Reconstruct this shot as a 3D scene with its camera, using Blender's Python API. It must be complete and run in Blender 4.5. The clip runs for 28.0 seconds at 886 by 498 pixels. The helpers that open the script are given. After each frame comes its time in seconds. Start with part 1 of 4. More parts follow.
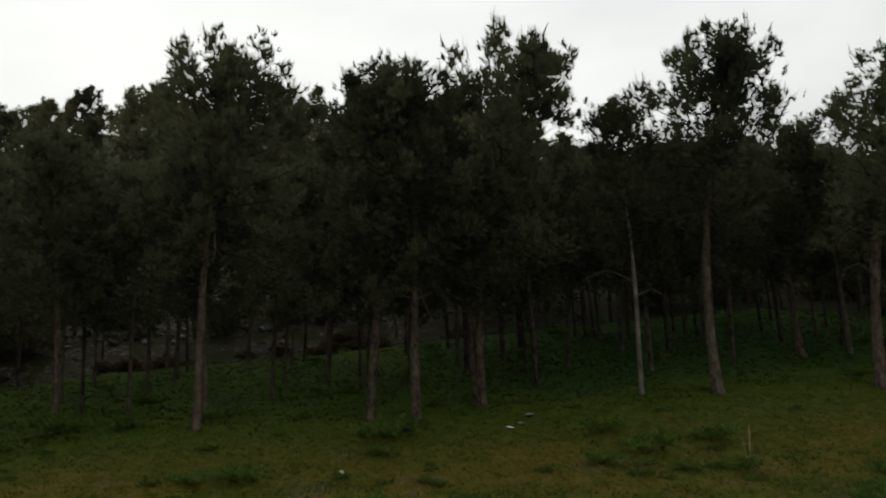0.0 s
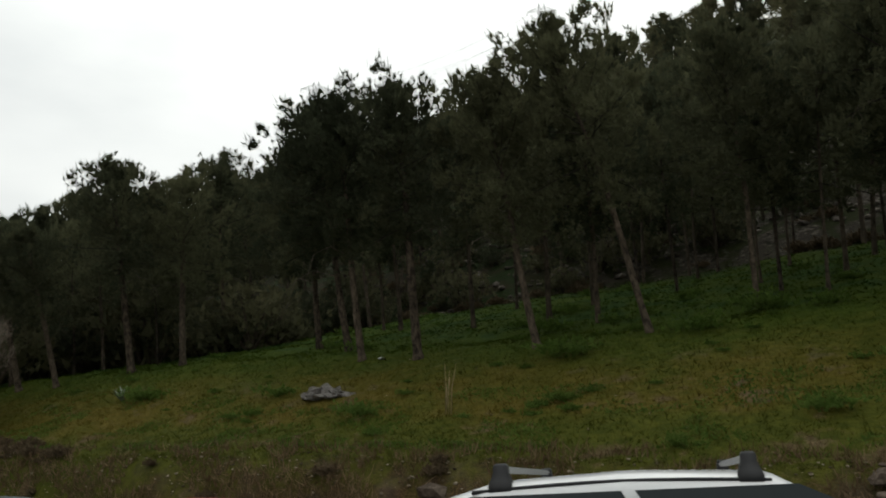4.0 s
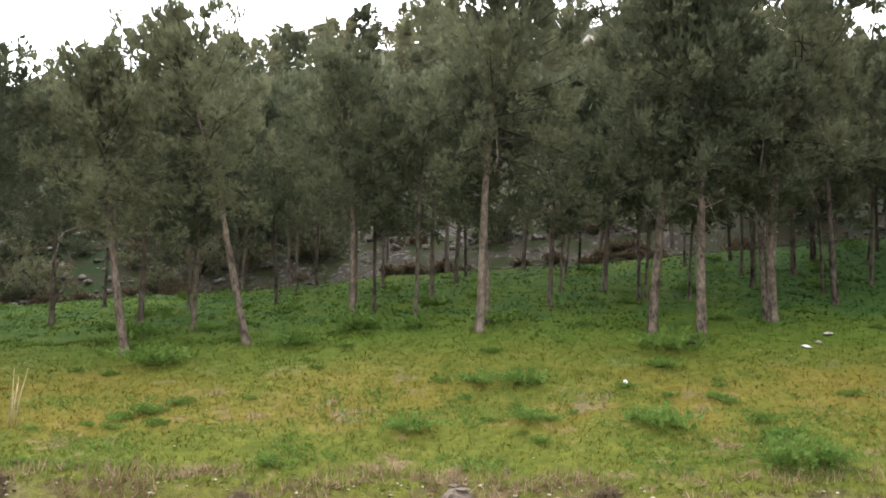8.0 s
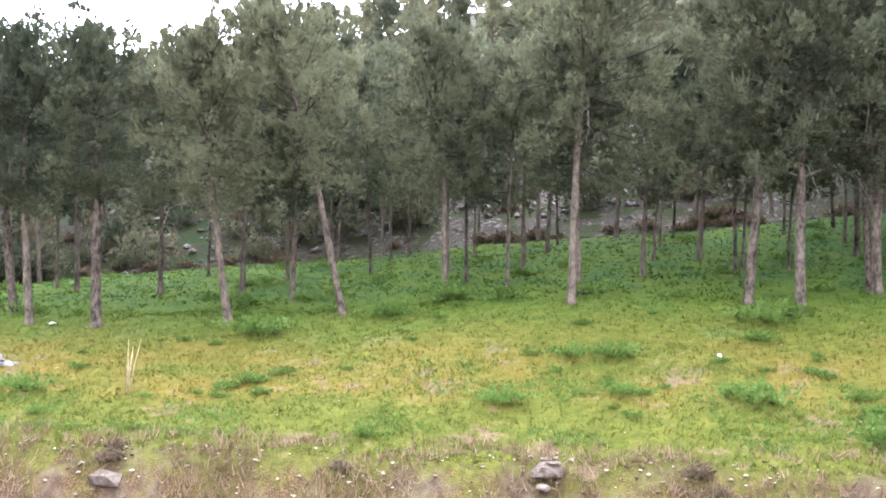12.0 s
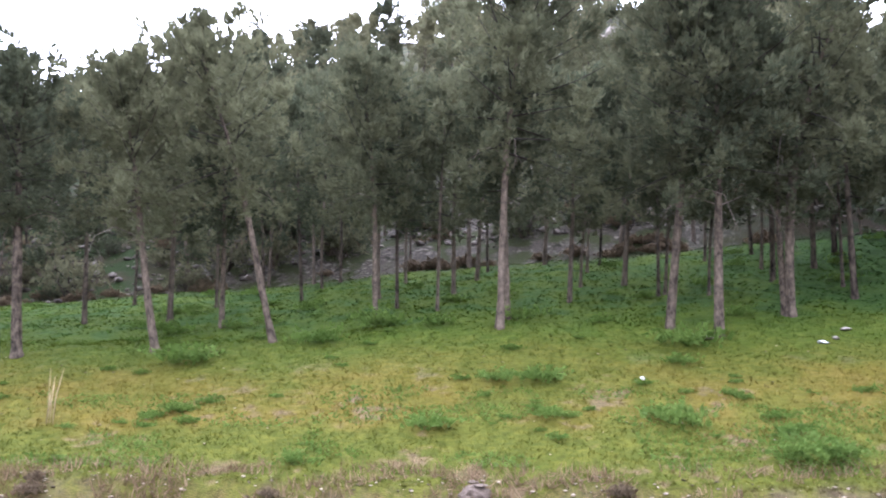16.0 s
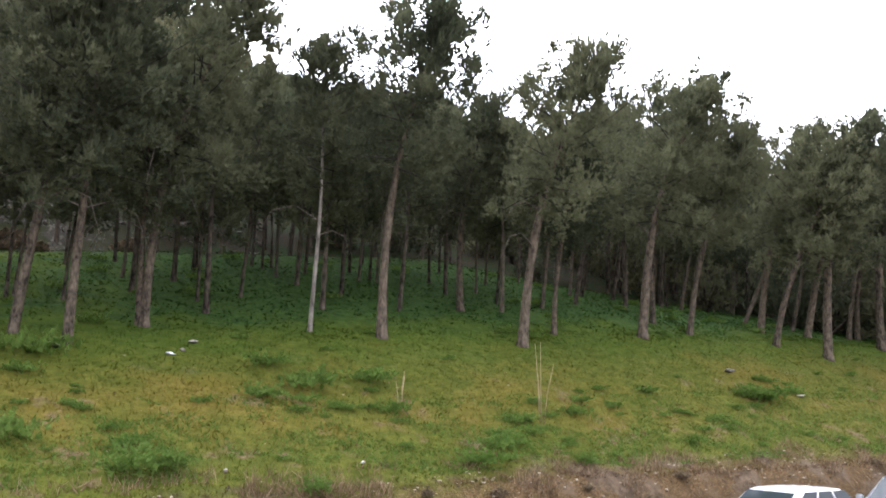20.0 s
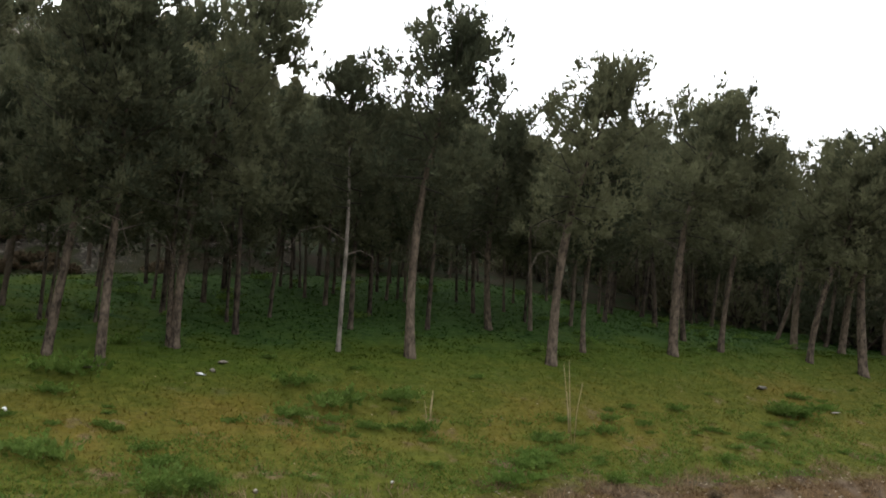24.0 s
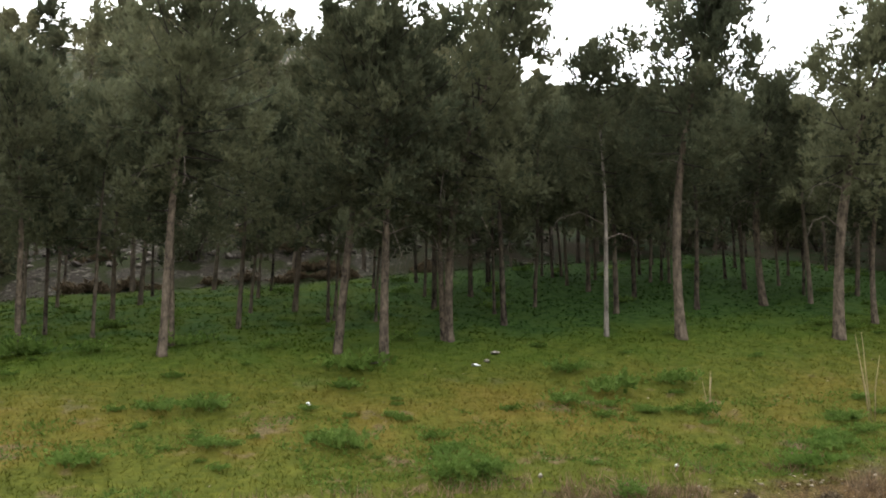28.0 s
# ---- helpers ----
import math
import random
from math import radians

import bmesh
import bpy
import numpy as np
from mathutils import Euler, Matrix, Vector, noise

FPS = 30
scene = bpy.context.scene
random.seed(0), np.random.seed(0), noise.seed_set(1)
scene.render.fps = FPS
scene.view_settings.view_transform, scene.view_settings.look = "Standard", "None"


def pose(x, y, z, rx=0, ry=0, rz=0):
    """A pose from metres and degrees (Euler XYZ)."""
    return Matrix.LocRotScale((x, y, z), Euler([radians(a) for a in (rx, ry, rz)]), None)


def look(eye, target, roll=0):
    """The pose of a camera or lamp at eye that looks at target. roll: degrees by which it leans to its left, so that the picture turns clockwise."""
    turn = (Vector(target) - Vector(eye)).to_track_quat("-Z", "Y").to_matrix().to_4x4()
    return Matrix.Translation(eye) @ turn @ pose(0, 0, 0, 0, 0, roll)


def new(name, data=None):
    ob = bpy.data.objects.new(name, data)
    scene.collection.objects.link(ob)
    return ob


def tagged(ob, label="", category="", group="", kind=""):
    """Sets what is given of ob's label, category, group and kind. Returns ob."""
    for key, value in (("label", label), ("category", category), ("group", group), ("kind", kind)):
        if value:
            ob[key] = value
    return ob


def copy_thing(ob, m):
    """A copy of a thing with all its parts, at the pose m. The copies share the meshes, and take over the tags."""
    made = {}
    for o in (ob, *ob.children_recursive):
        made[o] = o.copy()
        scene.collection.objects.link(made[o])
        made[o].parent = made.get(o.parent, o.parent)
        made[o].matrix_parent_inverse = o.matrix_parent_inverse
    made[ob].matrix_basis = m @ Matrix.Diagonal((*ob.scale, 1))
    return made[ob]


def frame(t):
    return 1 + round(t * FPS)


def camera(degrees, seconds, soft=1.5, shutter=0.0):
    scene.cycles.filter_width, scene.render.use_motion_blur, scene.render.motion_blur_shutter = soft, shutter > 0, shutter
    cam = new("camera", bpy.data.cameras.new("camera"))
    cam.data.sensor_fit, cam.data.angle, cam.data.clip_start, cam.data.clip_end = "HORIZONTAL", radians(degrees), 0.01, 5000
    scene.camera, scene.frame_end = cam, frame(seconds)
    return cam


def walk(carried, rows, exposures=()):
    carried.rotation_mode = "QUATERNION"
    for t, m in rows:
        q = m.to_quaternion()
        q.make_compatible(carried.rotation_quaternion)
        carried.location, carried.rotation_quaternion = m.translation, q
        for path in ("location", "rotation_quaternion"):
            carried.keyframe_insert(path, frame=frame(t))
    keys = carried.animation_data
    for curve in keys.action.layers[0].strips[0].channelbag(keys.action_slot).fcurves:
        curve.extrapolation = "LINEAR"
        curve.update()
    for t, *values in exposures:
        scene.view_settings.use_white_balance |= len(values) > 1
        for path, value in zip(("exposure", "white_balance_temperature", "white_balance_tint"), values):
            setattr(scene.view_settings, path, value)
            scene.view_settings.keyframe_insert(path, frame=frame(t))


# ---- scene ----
# seconds, place in metres, yaw, pitch and roll of a phone that pans along the hillside
PATH = [
    (0, 0.112, -0.103, 1.640, -14.01, 15.81, 3.25), (0.5, -0.003, -0.220, 1.598, -2.28, 17.59, 2.75), (1, 0.054, -0.240, 1.554, 13.01, 17.66, 2.95),
    (1.5, 0.059, -0.326, 1.505, 25.91, 14.92, 2.44), (2, 0.082, -0.396, 1.509, 34.53, 13.55, 2.83), (2.5, 0.109, -0.441, 1.519, 36.12, 12.90, 2.10),
    (3, 0.138, -0.518, 1.488, 37.16, 9.83, 1.64), (3.5, -0.068, -0.039, 1.429, 33.00, 11.71, 0.76), (4, 0.013, 0.081, 1.422, 28.72, 10.07, 0.62),
    (4.5, 0.302, 0.125, 1.427, 23.75, 10.05, 1.26), (6.5, -0.044, 0.193, 1.673, 11.17, 10.08, 1.48), (7, -0.147, 0.163, 1.608, 8.73, 10.77, 0.39),
    (7.5, -0.250, 0.305, 1.637, 2.53, 9.94, -0.25), (8, -0.277, 0.308, 1.666, 2.33, 10.30, -1.04), (8.5, -0.239, 0.306, 1.683, 1.54, 10.29, -1.63),
    (9, -0.239, 0.357, 1.714, 0.10, 11.38, -2.14), (9.5, -0.270, 0.215, 1.665, -1.96, 14.11, -2.21), (10, -0.235, 0.220, 1.825, -1.89, 9.47, -3.45),
    (10.5, -0.226, 0.203, 1.831, -0.43, 9.25, -3.12), (11, -0.228, 0.163, 1.827, 2.74, 7.92, -3.13), (11.5, -0.254, 0.129, 1.845, 6.21, 7.84, -2.52),
    (12, -0.245, 0.081, 1.854, 8.28, 7.74, -1.62), (12.5, -0.266, 0.093, 1.849, 10.13, 7.44, -1.06), (14.5, -0.252, -0.199, 1.767, 14.17, 8.18, -0.56),
    (15, -0.245, -0.196, 1.781, 13.16, 9.47, -0.78), (15.5, -0.186, -0.142, 1.821, 10.93, 9.77, -0.61), (16, -0.139, -0.115, 1.794, 4.04, 9.66, -0.83),
    (16.5, -0.105, -0.120, 1.763, -6.65, 10.04, -2.06), (17, -0.007, -0.070, 1.789, -18.69, 8.71, -1.88), (17.5, 0.070, 0.017, 1.836, -29.90, 9.24, -1.44),
    (18, 0.166, 0.062, 1.836, -35.80, 9.69, -1.57), (18.5, 0.191, 0.059, 1.837, -37.23, 10.08, -0.93), (19, 0.167, 0.053, 1.838, -36.49, 10.09, -0.73),
    (19.5, 0.159, 0.022, 1.838, -36.04, 10.27, -0.50), (20, 0.153, 0.015, 1.839, -35.61, 10.61, -0.36), (20.5, 0.144, 0.006, 1.836, -35.56, 10.55, -0.39),
    (21, 0.139, -0.002, 1.839, -35.93, 10.64, -0.44), (21.5, 0.148, 0.019, 1.840, -36.12, 10.90, -0.81), (23.5, 0.135, 0.002, 1.850, -34.24, 11.65, -0.64),
    (24, 0.148, -0.009, 1.844, -33.75, 11.80, -0.12), (24.5, 0.140, -0.010, 1.823, -32.59, 12.16, 0.19), (25, 0.145, 0.001, 1.718, -31.95, 12.38, 0.29),
    (25.5, 0.111, 0.020, 1.717, -29.45, 12.62, 0.16), (26, 0.074, -0.060, 1.808, -28.28, 12.41, 0.53), (26.5, 0.082, 0.001, 1.775, -26.86, 11.99, 0.72),
    (27, 0.060, 0.017, 1.779, -23.40, 11.36, 1.20), (27.5, 0.017, 0.077, 1.737, -20.47, 11.35, 1.31), (28, -0.001, 0.021, 1.775, -16.69, 11.30, 1.42)
]
EXPOSURES = [(0, -2.25, 6750, 6), (1, -2.2, 6750, 6), (3, -2.1, 6680, 5), (4.5, -1.95, 6680, 5), (6.5, -0.4, 6450, 10), (7, 0.0, 6350, 11), (7.5, 0.55, 6300, 12), (8, 0.65, 6300, 12), (9, 1.0, 6000, 15),
             (10, 0.85, 5950, 17), (11, 1.15, 5750, 20), (12, 1.6, 5650, 22), (14.5, 1.4, 5500, 25), (15.5, 1.25, 5500, 26), (16, 1.05, 5500, 26), (17, 1.25, 5600, 27), (18.5, 1.0, 5750, 22), (20, 0.35, 6000, 18), (21.5, 0.05, 6250, 15), (24, -0.55, 6450, 12), (26, -0.55, 6500, 11), (28, -0.05, 6500, 10)]
cam = camera(53.3, 28.0, soft=1.8, shutter=0.14)
walk(cam, [(t, pose(x, y, z, 90 + pitch, roll, yaw)) for t, x, y, z, yaw, pitch, roll in PATH], EXPOSURES)

# ---- light: an overcast winter sky and a weak, wide sun behind the cloud ----
SUN_ELEVATION, SUN_AZIMUTH = 25.0, -5.0
sun_from = Vector((math.sin(radians(SUN_AZIMUTH)) * math.cos(radians(SUN_ELEVATION)),
                   math.cos(radians(SUN_AZIMUTH)) * math.cos(radians(SUN_ELEVATION)), math.sin(radians(SUN_ELEVATION))))
world = bpy.data.worlds.new("overcast_sky")
scene.world = world
world.use_nodes = True
wn, wl = world.node_tree.nodes, world.node_tree.links
wn.clear()
w_out, w_bg = wn.new("ShaderNodeOutputWorld"), wn.new("ShaderNodeBackground")
w_sky = wn.new("ShaderNodeTexSky")
w_sky.sky_type, w_sky.sun_disc = "NISHITA", False
w_sky.sun_elevation, w_sky.sun_rotation = radians(SUN_ELEVATION), radians(SUN_AZIMUTH)
w_co, w_map = wn.new("ShaderNodeTexCoord"), wn.new("ShaderNodeMapping")
w_map.inputs["Scale"].default_value = (1.0, 1.0, 2.6)
w_noise, w_ramp = wn.new("ShaderNodeTexNoise"), wn.new("ShaderNodeValToRGB")
w_noise.inputs["Scale"].default_value, w_noise.inputs["Detail"].default_value = 2.3, 7.0
w_ramp.color_ramp.elements[0].position, w_ramp.color_ramp.elements[0].color = 0.3, (54.0, 55.5, 57.5, 1)
w_ramp.color_ramp.elements[1].position, w_ramp.color_ramp.elements[1].color = 0.72, (74.0, 74.8, 75.6, 1)
w_mix = wn.new("ShaderNodeMix")
w_mix.data_type = "RGBA"
w_mix.inputs["Factor"].default_value = 0.9
wl.new(w_co.outputs["Generated"], w_map.inputs["Vector"])
wl.new(w_map.outputs["Vector"], w_noise.inputs["Vector"])
wl.new(w_noise.outputs["Fac"], w_ramp.inputs["Fac"])
wl.new(w_sky.outputs["Color"], w_mix.inputs["A"])
wl.new(w_ramp.outputs["Color"], w_mix.inputs["B"])
w_dot, w_glow, w_shade = wn.new("ShaderNodeVectorMath"), wn.new("ShaderNodeMapRange"), wn.new("ShaderNodeMix")
w_dot.operation = "DOT_PRODUCT"
w_dot.inputs[1].default_value = sun_from
wl.new(w_co.outputs["Generated"], w_dot.inputs[0])
wl.new(w_dot.outputs["Value"], w_glow.inputs["Value"])
w_glow.interpolation_type = "SMOOTHSTEP"
w_glow.inputs["From Min"].default_value, w_glow.inputs["From Max"].default_value = -0.15, 0.85
w_glow.inputs["To Min"].default_value, w_glow.inputs["To Max"].default_value = 0.5, 1.0
w_shade.data_type, w_shade.blend_type = "RGBA", "MULTIPLY"
w_shade.inputs["Factor"].default_value = 1.0
wl.new(w_mix.outputs["Result"], w_shade.inputs["A"])
wl.new(w_glow.outputs["Result"], w_shade.inputs["B"])
w_sep, w_rise, w_dome = wn.new("ShaderNodeSeparateXYZ"), wn.new("ShaderNodeMapRange"), wn.new("ShaderNodeMix")
wl.new(w_co.outputs["Generated"], w_sep.inputs[0])
wl.new(w_sep.outputs["Z"], w_rise.inputs["Value"])
w_rise.inputs["To Min"].default_value, w_rise.inputs["To Max"].default_value = 0.62, 0.95
w_dome.data_type, w_dome.blend_type = "RGBA", "MULTIPLY"
w_dome.inputs["Factor"].default_value = 1.0
wl.new(w_shade.outputs["Result"], w_dome.inputs["A"])
wl.new(w_rise.outputs["Result"], w_dome.inputs["B"])
wl.new(w_dome.outputs["Result"], w_bg.inputs["Color"])
w_bg.inputs["Strength"].default_value = 0.1
wl.new(w_bg.outputs["Background"], w_out.inputs["Surface"])

sun = new("sun", bpy.data.lights.new("sun", "SUN"))
sun.data.energy, sun.data.angle, sun.data.color = 0.8, radians(35), (1.0, 0.97, 0.92)
sun.matrix_world = look(sun_from * 200, (0, 0, 0))


# ---- materials ----
def material(name, low, high, scale=6.0, rough=0.8, bump=0.0, fine=60.0, per_object=0.0, per_island=0.0, metal=0.0, coat=0.0, stretch=(1, 1, 1), shine=0.5, leaf=0.0):
    """A surface whose colour runs from low to high by a coarse and a fine noise, with relief and per-thing variation; leaf lets light through."""
    m = bpy.data.materials.new(name)
    m.use_nodes = True
    n, l = m.node_tree.nodes, m.node_tree.links
    b = n["Principled BSDF"]
    co, mp = n.new("ShaderNodeTexCoord"), n.new("ShaderNodeMapping")
    mp.inputs["Scale"].default_value = stretch
    l.new(co.outputs["Object"], mp.inputs["Vector"])
    coarse, small = n.new("ShaderNodeTexNoise"), n.new("ShaderNodeTexNoise")
    coarse.inputs["Scale"].default_value, coarse.inputs["Detail"].default_value = scale, 4.0
    small.inputs["Scale"].default_value, small.inputs["Detail"].default_value = fine, 3.0
    for node in (coarse, small):
        l.new(mp.outputs["Vector"], node.inputs["Vector"])
    add = n.new("ShaderNodeMath")
    add.operation = "MULTIPLY_ADD"
    add.inputs[1].default_value, add.inputs[2].default_value = 0.5, -0.25
    l.new(small.outputs["Fac"], add.inputs[0])
    total = n.new("ShaderNodeMath")
    l.new(coarse.outputs["Fac"], total.inputs[0])
    l.new(add.outputs[0], total.inputs[1])
    last = total.outputs[0]
    for amount, source in ((per_object, "ShaderNodeObjectInfo"), (per_island, "ShaderNodeNewGeometry")):
        if amount:
            info, k = n.new(source), n.new("ShaderNodeMath")
            k.operation = "MULTIPLY_ADD"
            k.inputs[1].default_value = amount
            l.new(info.outputs["Random" if "Object" in source else "Random Per Island"], k.inputs[0])
            sub = n.new("ShaderNodeMath")
            sub.operation = "SUBTRACT"
            sub.inputs[1].default_value = amount / 2
            l.new(last, k.inputs[2])
            l.new(k.outputs[0], sub.inputs[0])
            last = sub.outputs[0]
    ramp = n.new("ShaderNodeValToRGB")
    ramp.color_ramp.elements[0].position, ramp.color_ramp.elements[0].color = 0.25, (*low, 1)
    ramp.color_ramp.elements[1].position, ramp.color_ramp.elements[1].color = 0.75, (*high, 1)
    l.new(last, ramp.inputs["Fac"])
    l.new(ramp.outputs["Color"], b.inputs["Base Color"])
    b.inputs["Roughness"].default_value, b.inputs["Metallic"].default_value = rough, metal
    b.inputs["Coat Weight"].default_value, b.inputs["Specular IOR Level"].default_value = coat, shine
    if bump:
        bp = n.new("ShaderNodeBump")
        bp.inputs["Strength"].default_value, bp.inputs["Distance"].default_value = bump, 0.02
        l.new(small.outputs["Fac"], bp.inputs["Height"])
        l.new(bp.outputs["Normal"], b.inputs["Normal"])
    if leaf:
        let_through(m, ramp.outputs["Color"], leaf)
    return m


def let_through(m, colour, amount):
    """Thin leaves pass part of the light on."""
    n, l = m.node_tree.nodes, m.node_tree.links
    t, x = n.new("ShaderNodeBsdfTranslucent"), n.new("ShaderNodeMixShader")
    x.inputs[0].default_value = amount
    l.new(colour, t.inputs["Color"])
    l.new(n["Principled BSDF"].outputs[0], x.inputs[1])
    l.new(t.outputs[0], x.inputs[2])
    l.new(x.outputs[0], n["Material Output"].inputs["Surface"])


def turf_material(name, blades):
    """Winter turf: green and yellowed patches on the lawn, dry brown on the road bank, dark herbs under the pines, rubble on the hill."""
    m = bpy.data.materials.new(name)
    m.use_nodes = True
    n, l = m.node_tree.nodes, m.node_tree.links
    b = n["Principled BSDF"]
    co, sep = n.new("ShaderNodeTexCoord"), n.new("ShaderNodeSeparateXYZ")
    l.new(co.outputs["Object"], sep.inputs[0])

    def noise_of(scale, detail=4.0):
        node = n.new("ShaderNodeTexNoise")
        node.inputs["Scale"].default_value, node.inputs["Detail"].default_value = scale, detail
        l.new(co.outputs["Object"], node.inputs["Vector"])
        return node.outputs["Fac"]

    def ramp_of(source, a, z):
        node = n.new("ShaderNodeMapRange")
        node.interpolation_type = "SMOOTHSTEP"
        node.inputs["From Min"].default_value, node.inputs["From Max"].default_value = a, z
        l.new(source, node.inputs["Value"])
        return node.outputs["Result"]

    def wavy(source, other, amount):
        node = n.new("ShaderNodeMath")
        node.operation = "MULTIPLY_ADD"
        node.inputs[1].default_value = amount
        l.new(other, node.inputs[0])
        l.new(source, node.inputs[2])
        return node.outputs[0]

    def mix(factor, a, z):
        node = n.new("ShaderNodeMix")
        node.data_type = "RGBA"
        l.new(factor, node.inputs["Factor"])
        for key, value in (("A", a), ("B", z)):
            if isinstance(value, tuple):
                node.inputs[key].default_value = (*value, 1)
            else:
                l.new(value, node.inputs[key])
        return node.outputs["Result"]

    big, middle, little, grain = noise_of(0.23), noise_of(0.9), noise_of(3.5), noise_of(38.0, 2.0)
    green = mix(ramp_of(little, 0.35, 0.68), (0.057, 0.067, 0.009), (0.086, 0.091, 0.014))
    yellow = mix(ramp_of(little, 0.35, 0.68), (0.098, 0.080, 0.012), (0.126, 0.098, 0.022))
    band = n.new("ShaderNodeMath")
    band.operation = "MULTIPLY"
    l.new(ramp_of(wavy(sep.outputs["Y"], middle, 2.2), 15.9, 17.3), band.inputs[0])
    l.new(ramp_of(wavy(big, middle, 0.6), 0.63, 0.92), band.inputs[1])
    fade, far = n.new("ShaderNodeMath"), ramp_of(wavy(sep.outputs["Y"], middle, 2.6), 19.4, 21.8)
    fade.operation = "MULTIPLY_ADD"
    fade.inputs[1].default_value, fade.inputs[2].default_value = -0.85, 1.0
    l.new(far, fade.inputs[0])
    patch = n.new("ShaderNodeMath")
    patch.operation = "MULTIPLY"
    l.new(band.outputs[0], patch.inputs[0])
    l.new(fade.outputs[0], patch.inputs[1])
    lawn = mix(patch.outputs[0], green, yellow)
    bare = mix(ramp_of(grain, 0.4, 0.62), (0.098, 0.071, 0.034), (0.150, 0.110, 0.062))
    lawn = mix(ramp_of(wavy(middle, little, 0.5), 0.84, 0.99), lawn, bare)
    herbs = mix(ramp_of(little, 0.3, 0.7), (0.020, 0.049, 0.010), (0.044, 0.083, 0.018))
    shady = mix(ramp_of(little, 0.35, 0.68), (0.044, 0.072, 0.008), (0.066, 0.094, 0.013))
    spread, dense = n.new("ShaderNodeMath"), n.new("ShaderNodeMath")
    spread.operation, spread.use_clamp, dense.operation = "ADD", True, "MULTIPLY"
    l.new(ramp_of(wavy(middle, little, 0.6), 0.74, 0.92), spread.inputs[0])
    l.new(ramp_of(wavy(sep.outputs["X"], middle, 8.0), 8.0, 15.0), spread.inputs[1])
    l.new(ramp_of(wavy(sep.outputs["Y"], middle, 5.0), 23.5, 26.5), dense.inputs[0])
    l.new(spread.outputs[0], dense.inputs[1])
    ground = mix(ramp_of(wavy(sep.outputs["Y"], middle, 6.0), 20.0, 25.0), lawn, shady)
    ground = mix(dense.outputs[0], ground, herbs)
    dry = mix(ramp_of(little, 0.35, 0.65), (0.068, 0.047, 0.030), (0.125, 0.090, 0.061))
    earth = mix(ramp_of(grain, 0.4, 0.62), (0.056, 0.034, 0.015), (0.125, 0.080, 0.040))
    dry = mix(ramp_of(wavy(middle, grain, 0.25), 0.52, 0.64), dry, earth)
    rim = wavy(sep.outputs["Y"], little, 1.2)
    rim = wavy(rim, ramp_of(sep.outputs["X"], 4.0, 16.0), -0.75)
    rim = wavy(rim, middle, 1.4)
    ground = mix(ramp_of(rim, 14.0, 14.9), dry, ground)
    scree = mix(ramp_of(grain, 0.35, 0.65), (0.030, 0.025, 0.020), (0.078, 0.066, 0.053))
    lumps = wavy(noise_of(5.0, 4.0), noise_of(1.1, 3.0), 0.35)
    scree = mix(ramp_of(lumps, 0.70, 0.84), scree, (0.155, 0.138, 0.118))
    scree = mix(ramp_of(noise_of(2.1, 5.0), 0.58, 0.68), scree, (0.020, 0.019, 0.012))
    scree = mix(ramp_of(middle, 0.46, 0.58), scree, (0.030, 0.036, 0.013))
    scree = mix(ramp_of(sep.outputs["Y"], 44.0, 60.0), scree, mix(ramp_of(middle, 0.4, 0.6), (0.028, 0.036, 0.013), (0.075, 0.07, 0.036)))
    litter = mix(ramp_of(middle, 0.4, 0.6), (0.018, 0.030, 0.009), (0.034, 0.027, 0.016))
    scree = mix(ramp_of(wavy(sep.outputs["X"], middle, 6.0), 8.0, 16.0), scree, litter)
    scree = mix(ramp_of(wavy(sep.outputs["X"], middle, 6.0), -8.0, -14.0), scree, litter)
    ground = mix(ramp_of(wavy(sep.outputs["Y"], middle, 7.0), 34.0, 37.5), ground, scree)
    if blades:
        geo = n.new("ShaderNodeNewGeometry")
        bright = n.new("ShaderNodeHueSaturation")
        vary = n.new("ShaderNodeMath")
        vary.operation = "MULTIPLY_ADD"
        vary.inputs[1].default_value, vary.inputs[2].default_value = 0.5, 0.92
        l.new(geo.outputs["Random Per Island"], vary.inputs[0])
        l.new(vary.outputs[0], bright.inputs["Value"])
        l.new(ground, bright.inputs["Color"])
        ground = bright.outputs["Color"]
        let_through(m, ground, 0.6)
    if not blades:
        fleck = n.new("ShaderNodeMix")
        fleck.data_type, fleck.blend_type = "RGBA", "MULTIPLY"
        fleck.inputs["Factor"].default_value = 1.0
        l.new(ground, fleck.inputs["A"])
        l.new(mix(ramp_of(wavy(noise_of(9.0, 5.0), grain, 0.5), 0.58, 0.92), (0.78, 0.8, 0.76), (1.14, 1.13, 1.1)), fleck.inputs["B"])
        ground = fleck.outputs["Result"]
    l.new(ground, b.inputs["Base Color"])
    b.inputs["Roughness"].default_value, b.inputs["Specular IOR Level"].default_value = 0.9, 0.08
    bp = n.new("ShaderNodeBump")
    bp.inputs["Strength"].default_value, bp.inputs["Distance"].default_value = 0.6, 0.05
    l.new(grain, bp.inputs["Height"])
    l.new(bp.outputs["Normal"], b.inputs["Normal"])
    return m


def plain(name, colour, rough=0.5, metal=0.0, coat=0.0, scale=3.0):
    dark = tuple(c * 0.86 for c in colour)
    return material(name, dark, colour, scale, rough, 0.0, 40.0, 0.0, 0.0, metal, coat)


